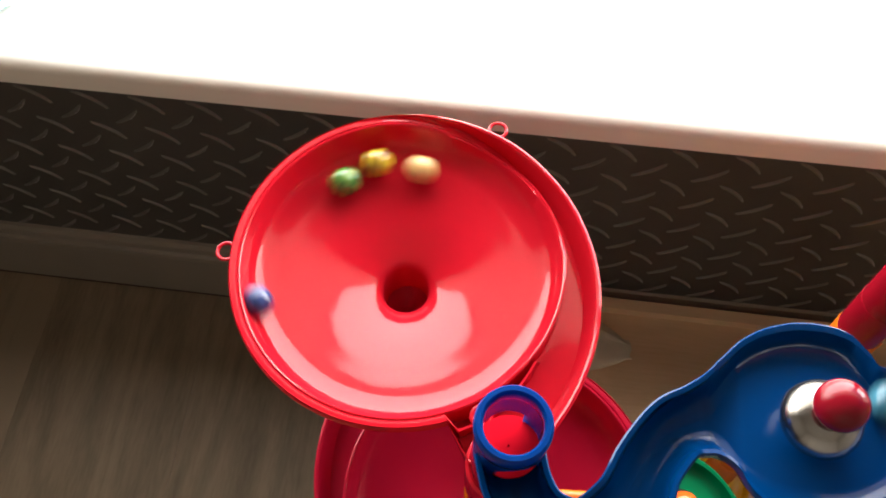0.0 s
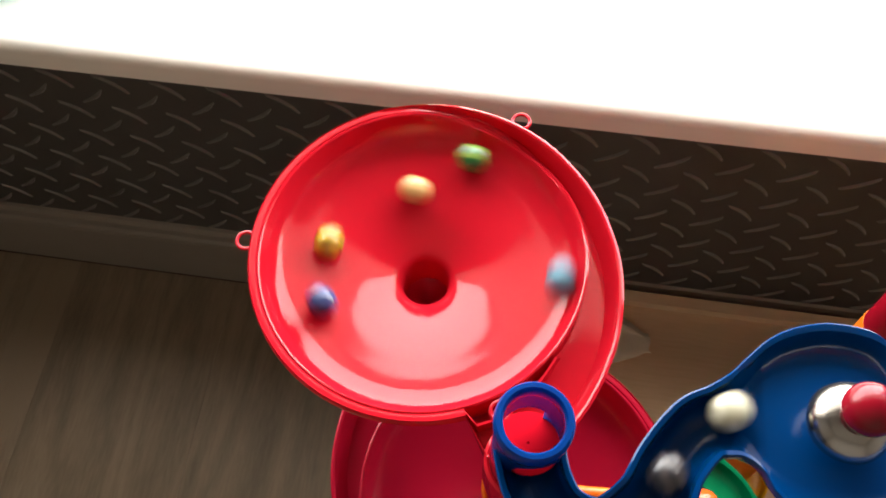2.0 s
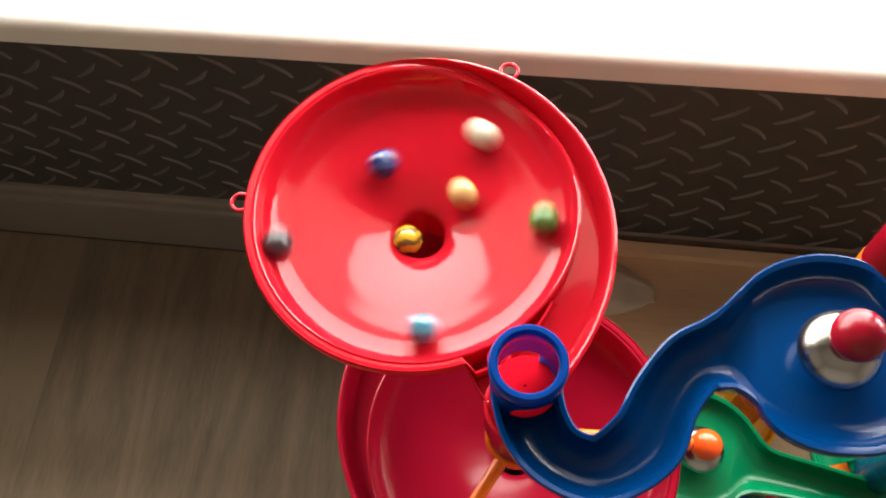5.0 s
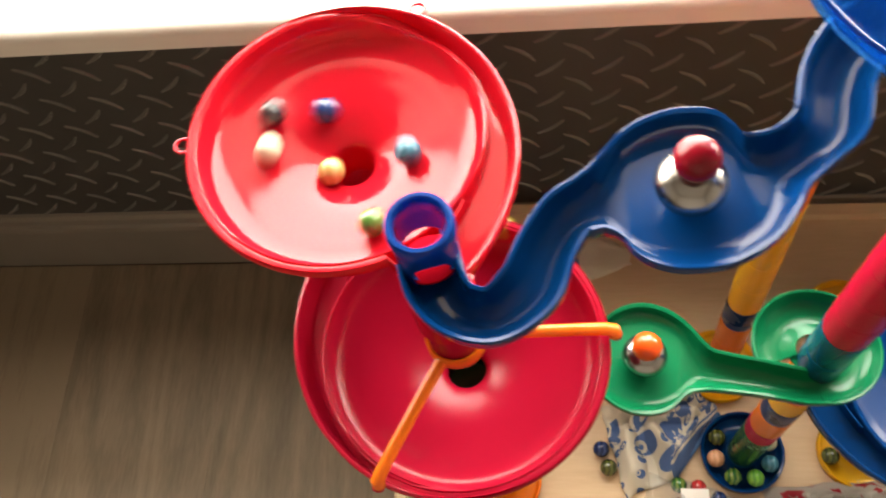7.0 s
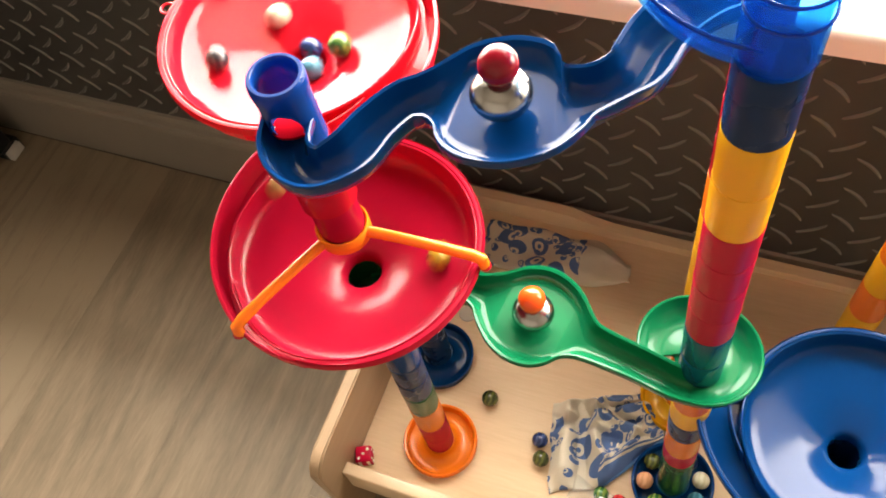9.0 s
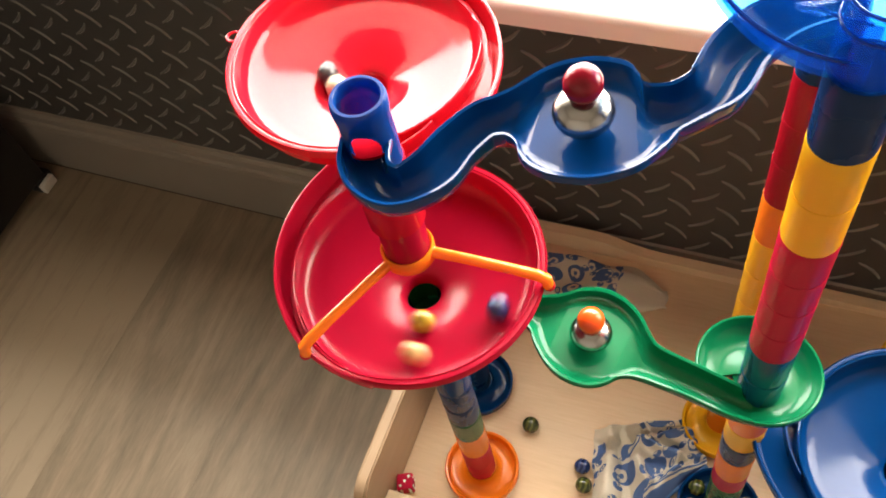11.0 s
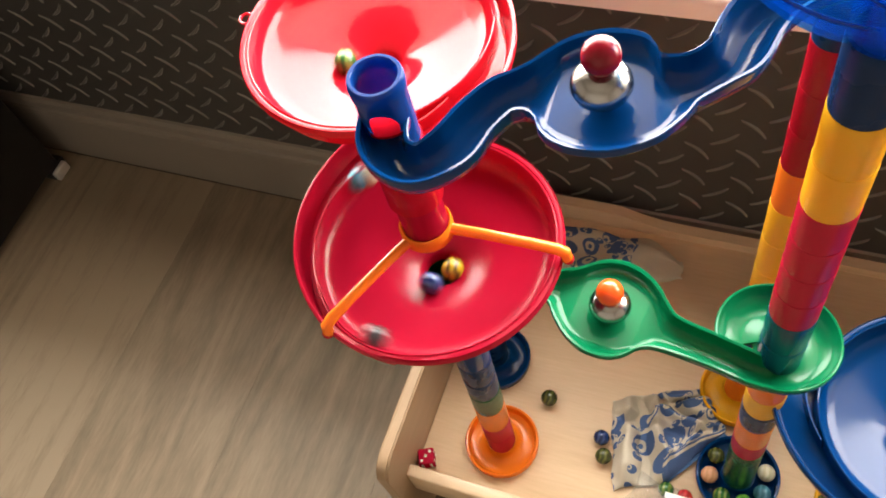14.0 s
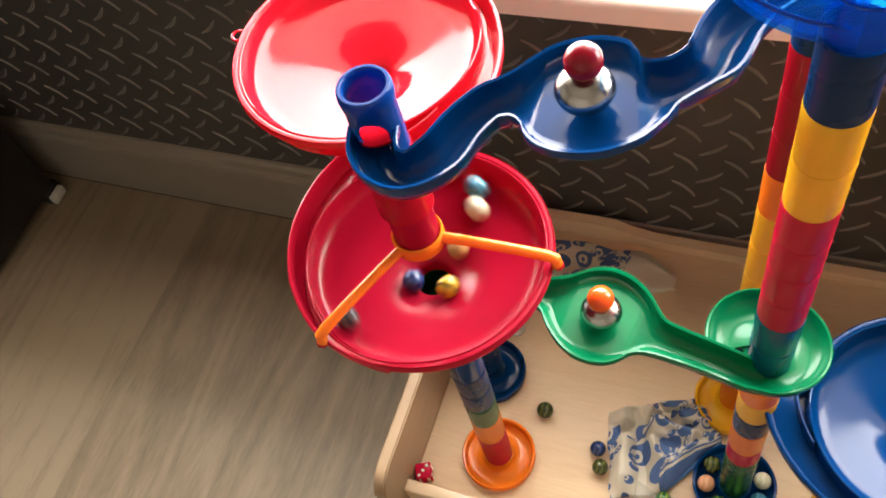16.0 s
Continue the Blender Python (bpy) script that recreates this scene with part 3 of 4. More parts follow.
def rail_z(x):
    """Height of the blue rail's rim: steep at both necks, nearly level round the bumper."""
    return float(np.interp(x, (0, 0.03, 0.06, 0.075, 0.1, 0.125, 0.14, 0.165, 0.19), (0.5085, 0.5145, 0.5233, 0.5268, 0.5298, 0.5328, 0.5363, 0.544, 0.5498)))


def blue_rail():
    r = thing("bumper_rail", "blue plastic winding marble rail with a round bumper bowl", "toy rail", "marble rails")
    z = rail_z
    rows = [(0.0, -0.003, 0.0125), (0.0045, -0.0165, 0.0122), (0.0135, -0.0265, 0.0113), (0.0275, -0.0298, 0.0115), (0.0415, -0.0198, 0.0125), (0.0480, -0.0042, 0.0115), (0.0560, 0.0076, 0.0114), (0.0632, 0.0114, 0.0122), (0.0688, 0.0132, 0.0147), (0.0737, 0.0142, 0.0195), (0.0785, 0.0148, 0.0256), (0.0852, 0.0149, 0.0306), (0.0938, 0.0149, 0.0337), (0.1018, 0.0148, 0.0344), (0.1108, 0.0148, 0.0334), (0.1185, 0.0156, 0.0302), (0.1252, 0.0166, 0.0248), (0.1300, 0.0186, 0.0186), (0.1348, 0.0215, 0.0142), (0.1405, 0.0248, 0.0122), (0.1470, 0.0298, 0.0119), (0.153, 0.0368, 0.0130), (0.157, 0.053, 0.0132), (0.1635, 0.0655, 0.013), (0.175, 0.0755, 0.0125), (0.189, 0.0815, 0.012)]
    bm = bmesh.new()
    trough(bm, [(x, y, z(x), h) for x, y, h in rows])
    part("trough", bm, BLUE, r)
    # upright collar with a round side window where the marbles drop in
    bm = bmesh.new()
    n = 144
    sect = [(0.0131, 0.0113, 0.4675), (0.0131, 0.0113, 0.4815), (0.0131, 0.0113, 0.4865)] + [(0.0131, 0.0113, 0.4915 + 0.00055 * k) for k in range(50)] + [(0.0132, 0.0112, 0.522), (0.0137, 0.0107, 0.5245), (0.0139, 0.0103, 0.528), (0.0138, 0.0103, 0.5303), (0.0134, 0.0106, 0.5321), (0.0128, 0.0113, 0.533)]
    rings = [([bm.verts.new((ro * math.cos(2 * math.pi * k / n), ro * math.sin(2 * math.pi * k / n), zz)) for k in range(n)],
              [bm.verts.new((ri * math.cos(2 * math.pi * k / n), ri * math.sin(2 * math.pi * k / n), zz)) for k in range(n)]) for ro, ri, zz in sect]

    def hole(i, k):
        a = ((2 * math.pi * (k + 0.5) / n - radians(286) + math.pi) % (2 * math.pi)) - math.pi
        back = ((2 * math.pi * (k + 0.5) / n - radians(122.5) + math.pi) % (2 * math.pi)) - math.pi
        zm = (sect[i][2] + sect[i + 1][2]) / 2
        return (a * 0.0131 / 0.0088) ** 2 + (zm - 0.5062) ** 2 / 0.0122 ** 2 < 1 or (abs(back) < 0.95 and zm < 0.5065)
    for i in range(len(sect) - 1):
        (oa, ia), (ob_, ib) = rings[i], rings[i + 1]
        for k in range(n):
            k2 = (k + 1) % n
            if hole(i, k):
                continue
            bm.faces.new((oa[k], oa[k2], ob_[k2], ob_[k]))
            bm.faces.new((ia[k], ib[k], ib[k2], ia[k2]))
    for k in range(n):
        k2 = (k + 1) % n
        bm.faces.new((rings[-1][0][k], rings[-1][0][k2], rings[-1][1][k2], rings[-1][1][k]))
        bm.faces.new((rings[0][0][k], rings[0][1][k], rings[0][1][k2], rings[0][0][k2]))
    part("collar", bm, BLUE_THIN, r)
    bm = bmesh.new()
    lathe(bm, [(0.0138, z(0.19) - 0.045), (0.0138, z(0.19) - 0.014), (0.0146, z(0.19) - 0.014), (0.0149, z(0.19) - 0.02), (0.0147, z(0.19) - 0.045)], 36, 0.189, 0.1415)
    part("end_collar", bm, NAVY, r)
    bumper(r, (0.1015, 0.0138, 0.5211), KNOB_RED, "red knobbed chrome bumper in the blue bowl")


blue_rail()


def green_rail():
    r = thing("bumper_rail", "green plastic marble rail with a bumper bowl and hooked end", "toy rail", "marble rails")
    z = lambda x: 0.325 - 0.1 * x
    rows = [(0.0, 0.0, 0.0125), (0.03, 0.014, 0.0115), (0.055, 0.0225, 0.011), (0.065, 0.0228, 0.0125), (0.0715, 0.0218, 0.0175), (0.077, 0.0205, 0.0225), (0.085, 0.0192, 0.0292), (0.094, 0.0182, 0.0335), (0.103, 0.0178, 0.0348), (0.112, 0.0172, 0.0335), (0.12, 0.0165, 0.0298), (0.1265, 0.0155, 0.0245), (0.1325, 0.0142, 0.0182), (0.141, 0.0118, 0.0133), (0.155, 0.0098, 0.0118), (0.1725, 0.0075, 0.0112), (0.196, 0.0035, 0.0108), (0.2075, 0.0035, 0.0106)]
    bm = bmesh.new()
    trough(bm, [(x, y, z(x), h) for x, y, h in rows], depth=0.0115)
    part("trough", bm, GREEN, r)
    bm = bmesh.new()
    prof = [(0.0105, -0.0085), (0.0145, -0.0095), (0.018, -0.0112), (0.022, -0.0121), (0.0265, -0.0116), (0.0302, -0.0098), (0.0332, -0.0066), (0.035, -0.003), (0.0358, -0.0002), (0.0368, 0.0003), (0.0375, -0.0005), (0.0374, -0.004), (0.036, -0.0085), (0.0325, -0.012), (0.027, -0.0136), (0.018, -0.0138), (0.0105, -0.0125)]
    rings = []
    for k in range(57):
        a = radians(-88 + 285 * k / 56)
        wide = 1.0 + 0.03 * math.cos(2 * a)
        ring = [(0.2062 + wide * q * math.cos(a), 0.0285 + wide * q * math.sin(a), w) for q, w in prof]
        rings.append([bm.verts.new((x, y, z(x) + w)) for x, y, w in ring])
    for a, b in zip(rings, rings[1:]):
        for k in range(len(prof)):
            k2 = (k + 1) % len(prof)
            bm.faces.new((a[k], b[k], b[k2], a[k2]))
    bm.faces.new(rings[0]); bm.faces.new(rings[-1][::-1])
    part("end_dish", bm, GREEN, r)
    bm = bmesh.new()
    lathe(bm, [(0.0005, 0.318), (0.0128, 0.32), (0.0132, 0.3435), (0.0148, 0.3435), (0.0155, 0.29), (0.0148, 0.275), (0.0005, 0.275)], 36)
    part("collar", bm, DKGREEN, r)
    bm = bmesh.new()
    lathe(bm, [(0.0105, 0.2915), (0.0105, 0.2945), (0.0145, 0.2932), (0.015, 0.2925), (0.014, 0.2915)], 48, 0.2062, 0.0285)
    for v in bm.verts:
        v.co.z -= 0.1 * (v.co.x - 0.2062)
    part("hub_plate", bm, GREEN, r)
    bumper(r, (0.103, 0.018, 0.3052), KNOB_ORANGE, "orange knobbed chrome bumper in the green bowl")


green_rail()

T1 = tower("tall multicoloured tube tower carrying the clear blue slide", (0.2145, 0.0165, 0),
           [(0.012, 0.058, DKGREEN), (0.058, 0.104, DKGREEN), (0.104, 0.132, RED_DEEP), (0.132, 0.173, ORANGE), (0.173, 0.204, NAVY), (0.204, 0.235, YELLOW), (0.235, 0.263, ORANGE), (0.263, 0.2885, ORANGE), (0.2895, 0.322, TEAL), (0.322, 0.358, TEAL)]
           + run(0.358, 0.473, RED_DEEP) + run(0.473, 0.541, YELLOW) + [(0.541, 0.5805, NAVY)], BLUE, r_base=0.0365, dish=0.012)
T1.matrix_world = pose(0.216, 0.028, 0.0002, 1.3, -1.4, 0)
T2 = tower("red, orange and yellow tube tower on a yellow base", (0.203, 0.109, 0),
           run(0.008, 0.122, ORANGE, 0.038) + [(0.122, 0.155, NAVY)] + run(0.155, 0.311, YELLOW, 0.036) + [(0.311, 0.352, ORANGE)] + run(0.352, 0.457, TUBE_RED, 0.034) + [(0.457, 0.487, NAVY), (0.487, 0.518, NAVY), (0.518, 0.55, DKGREEN), (0.55, 0.585, DKGREEN), (0.585, 0.62, DKGREEN), (0.62, 0.655, DKGREEN)], YELLOW)
T2.matrix_world = pose(0.203, 0.109, 0.0003, -3.0, -0.75, 0)
tower("orange and yellow tube tower behind the blue funnel", (0.322, 0.16, 0),
           run(0.008, 0.17, YELLOW, 0.04) + [(0.17, 0.21, ORANGE), (0.21, 0.25, YELLOW), (0.25, 0.29, ORANGE), (0.29, 0.33, YELLOW), (0.33, 0.37, RED)], YELLOW)
tower("short blue tube tower under the blue funnel", (0.317, 0.031, 0), run(0.008, 0.192, NAVY, 0.034), YELLOW)


def clear_slide():
    s = thing("slide", "clear blue plastic curved marble slide with a tube cup", "toy slide", "marble rails")
    rows = [(0.203, 0.0165, 0.588, 0.0098), (0.184, 0.0198, 0.588, 0.0105), (0.1675, 0.0288, 0.589, 0.0112), (0.153, 0.0442, 0.591, 0.0115), (0.1445, 0.0615, 0.594, 0.0115), (0.1435, 0.0815, 0.598, 0.0113), (0.1505, 0.1, 0.602, 0.011), (0.169, 0.1115, 0.606, 0.0105)]
    bm = bmesh.new()
    trough(bm, rows, depth=0.0125, thick=0.0014)
    bed = part("trough", bm, CLEARBLUE, s)
    # added dark rods: edge absorption that the clear plastic's shader leaves out
    way = spline(rows)
    for side in (-1, 1):
        pts = []
        for i, p in enumerate(way):
            d = way[min(i + 2, len(way) - 1)][:2] - way[max(i - 2, 0)][:2]
            d /= np.hypot(*d) + 1e-9
            pts.append((p[0] - d[1] * side * p[3], p[1] + d[0] * side * p[3], p[2]))
        part("rim", rod(bmesh.new(), pts[2:], 0.0009, 8), EDGE_DARKENING, bed, "added dark line for the clear plastic's edge absorption")
    cx, cy = 0.2025, 0.0168
    bm = bmesh.new()
    lathe(bm, [(0.0126, 0.579), (0.0128, 0.59), (0.0131, 0.611), (0.0136, 0.6125), (0.0143, 0.6118), (0.0146, 0.609), (0.0143, 0.604), (0.0141, 0.59), (0.014, 0.58), (0.0138, 0.579)], 44, cx, cy)
    cup = part("cup", bm, CLEARBLUE, s)
    # same added edge darkening, as thin rings on the cup
    for r, z in ((0.0139, 0.6122), (0.0144, 0.6015)):
        ring = [(cx + r * math.cos(2 * math.pi * k / 40), cy + r * math.sin(2 * math.pi * k / 40), z) for k in range(41)]
        part("cup_edge_line", rod(bmesh.new(), ring, 0.0007, 8), EDGE_DARKENING, cup, "added dark line for absorption round the cup")
    # inner partition and the web that ties the slide to the cup
    part("partition", box(bmesh.new(), cx - 0.0075, cx - 0.006, cy - 0.0105, cy + 0.0105, 0.582, 0.611, 0.0004), CLEARBLUE, cup)
    bm = bmesh.new()
    rod(bm, [(cx - 0.0145, cy + 0.004, 0.6), (cx - 0.02, cy + 0.008, 0.594), (cx - 0.027, cy + 0.013, 0.5895)], [0.0022, 0.0028, 0.0016], 10)
    part("web", bm, CLEARBLUE, s)


clear_slide()



# ---------------------------------------------------------------- loose things
def glass(name, tint, swirl):
    """A glass marble: clear tinted glass over a coloured twist."""
    m, nt, b = mat(name)
    co = nt.nodes.new("ShaderNodeTexCoord")
    w = node(nt, "ShaderNodeTexWave", Scale=60.0, Distortion=6.0, Detail=2.0)
    w.inputs["Detail Scale"].default_value = 1.2
    nt.links.new(co.outputs["Object"], w.inputs["Vector"])
    ra = nt.nodes.new("ShaderNodeValToRGB")
    ra.color_ramp.elements[0].position, ra.color_ramp.elements[0].color = 0.42, (*tint, 1)
    ra.color_ramp.elements[1].position, ra.color_ramp.elements[1].color = 0.75, (*swirl, 1)
    nt.links.new(w.outputs["Fac"], ra.inputs[0])
    nt.links.new(ra.outputs[0], b.inputs["Base Color"])
    b.inputs["Roughness"].default_value = 0.05
    b.inputs["Coat Weight"].default_value = 0.2
    return m


MARBLE_R = 0.0072
GLASS = {
    "cream": glass("cream glass", (0.44, 0.26, 0.09), (0.5, 0.32, 0.13)),
    "yellow": glass("yellow glass", (0.48, 0.31, 0.015), (0.12, 0.075, 0.015)),
    "green": glass("green glass", (0.02, 0.1, 0.02), (0.14, 0.22, 0.04)),
    "navy": glass("navy glass", (0.005, 0.016, 0.075), (0.03, 0.055, 0.17)),
    "teal": glass("teal glass", (0.03, 0.13, 0.19), (0.06, 0.2, 0.28)),
    "black": glass("black glass", (0.02, 0.02, 0.025), (0.06, 0.05, 0.05)),
    "white": glass("white glass", (0.5, 0.48, 0.36), (0.43, 0.41, 0.28)),
    "olive": glass("olive glass", (0.03, 0.04, 0.01), (0.09, 0.1, 0.02)),
    "red": glass("red glass", (0.5, 0.03, 0.03), (0.3, 0.02, 0.02)),
    "lime": glass("lime glass", (0.16, 0.42, 0.05), (0.1, 0.3, 0.05)),
    "orange": glass("orange glass", (0.75, 0.26, 0.03), (0.6, 0.2, 0.02)),
    "peach": glass("peach glass", (0.6, 0.32, 0.18), (0.5, 0.25, 0.13)),
}
SHOWN = {"cream": "cream", "yellow": "amber", "green": "green and yellow", "navy": "navy blue", "teal": "teal blue", "black": "black", "white": "pearly white",
         "olive": "dark olive", "red": "red", "lime": "lime green", "orange": "orange", "peach": "peach brown"}


def marble(colour, at, where, r=MARBLE_R):
    bm = ball(bmesh.new(), r, seg=28)
    ob = part("marble", bm, GLASS[colour])
    ob.location = at
    return tagged(ob, SHOWN[colour] + " glass marble " + where, "marble", "marbles")


for colour, x, y, z, r in (("olive", 0.032, 0.0545, 0.0082, 0.0082), ("navy", 0.0905, 0.0295, 0.0076, 0.0076), ("olive", 0.0965, 0.0125, 0.0078, 0.0078), ("olive", 0.119, -0.0335, 0.0075, 0.0075)):
    marble(colour, (x, y, z), "lying on the bench tray", r)
for colour, a in (("peach", 195), ("white", 21), ("teal", 335), ("lime", 290), ("green", 245), ("olive", 150), ("navy", 65)):
    marble(colour, (0.216 + 0.0248 * math.cos(radians(a)), 0.028 + 0.0248 * math.sin(radians(a)), 0.0112), "caught in the tower's base dish", 0.0078)



def die():
    d = thing("die", "red plastic die with white pips on the tray", "die", at=(-0.0655, -0.037, 0.0078), rz=24)
    part("cube", box(bmesh.new(), -0.0078, 0.0078, -0.0078, 0.0078, -0.0078, 0.0078, 0.0016), RED_DEEP, d)
    e = 0.00785
    spots = [((i * 0.0042, i * 0.0042, e), 2) for i in (-1, 0, 1)] + [((i * 0.0042, -e, j * 0.0042), 1) for i in (-1, 1) for j in (-1, 0, 1)] + [((e, i * 0.0042, j * 0.0042), 0) for i in (-1, 1) for j in (-1, 1)] + [((-e, i * 0.0042, i * 0.0042), 0) for i in (-1, 1)]
    for (x, y, z), ax in spots:
        bm = ball(bmesh.new(), 0.0015, seg=12)
        for v in bm.verts:
            v.co[ax] *= 0.25
            v.co += Vector((x, y, z))
        part("pip", bm, WHITE, d)


die()


def printed_cloth(name, band, bordered=True, plain=None):
    """Unbleached cotton with blue printed marbles, and a blue hem band past x = band."""
    m, nt, b = mat(name)
    L = nt.links
    uv = nt.nodes.new("ShaderNodeUVMap")
    n0 = node(nt, "ShaderNodeTexNoise", Scale=30.0, Detail=2.0)
    L.new(uv.outputs[0], n0.inputs["Vector"])
    add = nt.nodes.new("ShaderNodeVectorMath")
    add.operation = "MULTIPLY_ADD"
    add.inputs[1].default_value = (0.006, 0.006, 0)
    L.new(n0.outputs["Color"], add.inputs[0])
    L.new(uv.outputs[0], add.inputs[2])

    def mth(op, a, c=None, clamp=False):
        q = nt.nodes.new("ShaderNodeMath")
        q.operation, q.use_clamp = op, clamp
        for i, v in enumerate((a, c)):
            if v is None:
                continue
            if isinstance(v, (int, float)):
                q.inputs[i].default_value = v
            else:
                L.new(v, q.inputs[i])
        return q.outputs[0]
    layers = []

    def vec(op, a, c):
        q = nt.nodes.new("ShaderNodeVectorMath")
        q.operation = op
        for i, v in enumerate((a, c)):
            if isinstance(v, tuple):
                q.inputs[i].default_value = v
            else:
                L.new(v, q.inputs[i])
        return q
    for scale, rad, share in ((44.0, 0.41, 0.14), (95.0, 0.34, 0.5)):
        vo = node(nt, "ShaderNodeTexVoronoi", Scale=scale, Randomness=0.7)
        vo.voronoi_dimensions = "2D"
        L.new(add.outputs[0], vo.inputs["Vector"])
        d = vo.outputs["Distance"]
        local = vec("MULTIPLY", vec("SUBTRACT", add.outputs[0], vo.outputs["Position"]).outputs[0], (scale, scale, 0)).outputs[0]
        toward = vec("MULTIPLY", vec("SUBTRACT", vo.outputs["Color"], (0.5, 0.5, 0.5)).outputs[0], (0.62, 0.62, 0)).outputs[0]
        gap = vec("DISTANCE", local, toward).outputs["Value"]
        shine = mth("LESS_THAN", gap, rad * 0.56)
        core = mth("LESS_THAN", gap, rad * 0.24)
        body = mth("MAXIMUM", mth("SUBTRACT", 1.0, shine), core)
        rim = mth("GREATER_THAN", d, rad - 0.035)
        sep = nt.nodes.new("ShaderNodeSeparateColor")
        L.new(vo.outputs["Color"], sep.inputs[0])
        pick = mth("GREATER_THAN", sep.outputs[2], share)
        layers.append(mth("MULTIPLY", mth("MULTIPLY", mth("LESS_THAN", d, rad), mth("MAXIMUM", body, rim)), pick))
    ink = mth("MAXIMUM", *layers)
    sx = nt.nodes.new("ShaderNodeSeparateXYZ")
    L.new(add.outputs[0], sx.inputs[0])
    hem = mth("GREATER_THAN", sx.outputs[0], band)
    line = mth("LESS_THAN", mth("ABSOLUTE", mth("SUBTRACT", sx.outputs[0], band - 0.004)), 0.0012)
    clear = mth("MAXIMUM", mth("LESS_THAN", sx.outputs[0], band - 0.006), mth("LESS_THAN", sx.outputs[1], -0.008 if bordered else -1.0))
    ink = mth("MULTIPLY", ink, clear)
    if plain:
        # one corner is left without print
        ink = mth("MULTIPLY", ink, mth("MAXIMUM", mth("GREATER_THAN", sx.outputs[0], plain[0]), mth("GREATER_THAN", sx.outputs[1], plain[1])))
    if bordered:
        side = mth("GREATER_THAN", sx.outputs[1], -0.008)
        hem, line = mth("MULTIPLY", hem, side), mth("MULTIPLY", line, side)
        ink = mth("MAXIMUM", ink, mth("MAXIMUM", hem, line))
    wv = node(nt, "ShaderNodeTexNoise", Scale=900.0, Detail=2.0)
    L.new(uv.outputs[0], wv.inputs["Vector"])
    base = nt.nodes.new("ShaderNodeMix")
    base.data_type = "RGBA"
    base.inputs["A"].default_value, base.inputs["B"].default_value = (0.52, 0.47, 0.38, 1), (0.63, 0.58, 0.48, 1)
    L.new(wv.outputs[0], base.inputs["Factor"])
    mx = nt.nodes.new("ShaderNodeMix")
    mx.data_type = "RGBA"
    mx.inputs["B"].default_value = (0.035, 0.1, 0.28, 1)
    L.new(base.outputs["Result"], mx.inputs["A"])
    L.new(mth("MULTIPLY", ink, 0.92), mx.inputs["Factor"])
    L.new(mx.outputs["Result"], b.inputs["Base Color"])
    b.inputs["Roughness"].default_value = 0.85
    b.inputs["Specular IOR Level"].default_value = 0.15
    add_bump(nt, b, wv.outputs[0], 0.25, 0.0006)
    return m


def pouch(name, label, at, rz, length, width, height, material, seed, taper, folds, n=64, quad=None):
    """A limp cloth bag: two sheets meeting at the seams, thrown into folds."""
    bm = bmesh.new()
    uvl = bm.loops.layers.uv.new("cloth")
    off = Vector((seed * 3.1, seed * 1.7, 0))
    grids = []
    for side in (1, 0):
        g = []
        for i in range(n + 1):
            row = []
            for j in range(n + 1):
                u, v = i / n, j / n
                wd = taper(u)
                x, y = (u - 0.5) * length, (v - 0.5) * width * wd
                edge = min(1.0, 5 * min(u, 1 - u)) ** 0.6 * min(1.0, 4.5 * min(v, 1 - v)) ** 0.55
                nz = noise.noise(Vector((x * 17, y * 17, 0)) + off) + 0.1 * abs(noise.noise(Vector((x * 38, y * 38, 1)) + off))
                ridge = sum(a * math.exp(-(((x * math.cos(t) + y * math.sin(t)) - c) / wdt) ** 2) for t, c, wdt, a in folds)
                z = 0.0035 + edge * (height * (0.55 + 0.5 * nz) + ridge + 0.0007 * noise.noise(Vector((x * 80, y * 80, 3)) + off))
                z = max(z, 0.003)
                dx = 0.006 * noise.noise(Vector((v * 4, u * 4, 7)) + off)
                dy = 0.006 * noise.noise(Vector((u * 5, v * 3, 11)) + off)
                px, py = x, y
                if quad:
                    top_l, top_r, low_r, mid, low_l = quad
                    k = 0.42
                    low = low_l.lerp(mid, v / k) if v < k else mid.lerp(low_r, (v - k) / (1 - k))
                    px, py = top_l.lerp(top_r, v).lerp(low, u)
                row.append((bm.verts.new((px + dx, py + dy, z if side else 0.0008)), (x, y)))
            g.append(row)
        grids.append(g)
    for s, g in enumerate(grids):
        for i in range(n):
            for j in range(n):
                q = [g[i][j], g[i + 1][j], g[i + 1][j + 1], g[i][j + 1]]
                fc = bm.faces.new([a[0] for a in q] if s == 0 else [a[0] for a in reversed(q)])
                for lp, a in zip(fc.loops, q if s == 0 else list(reversed(q))):
                    lp[uvl].uv = a[1]
    top, low = grids
    edge = [(i, 0) for i in range(n)] + [(n, j) for j in range(n)] + [(n - i, n) for i in range(n)] + [(0, n - j) for j in range(n)]
    for (i, j), (k, m) in zip(edge, edge[1:] + edge[:1]):
        q = [low[i][j], low[k][m], top[k][m], top[i][j]]
        fc = bm.faces.new([a[0] for a in q])
        for lp, a in zip(fc.loops, q):
            lp[uvl].uv = a[1]
    ob = part(name, bm, material)
    ob.matrix_world = pose(*at, 0, 0, rz)
    return tagged(ob, label, "bag", "cloth bags")


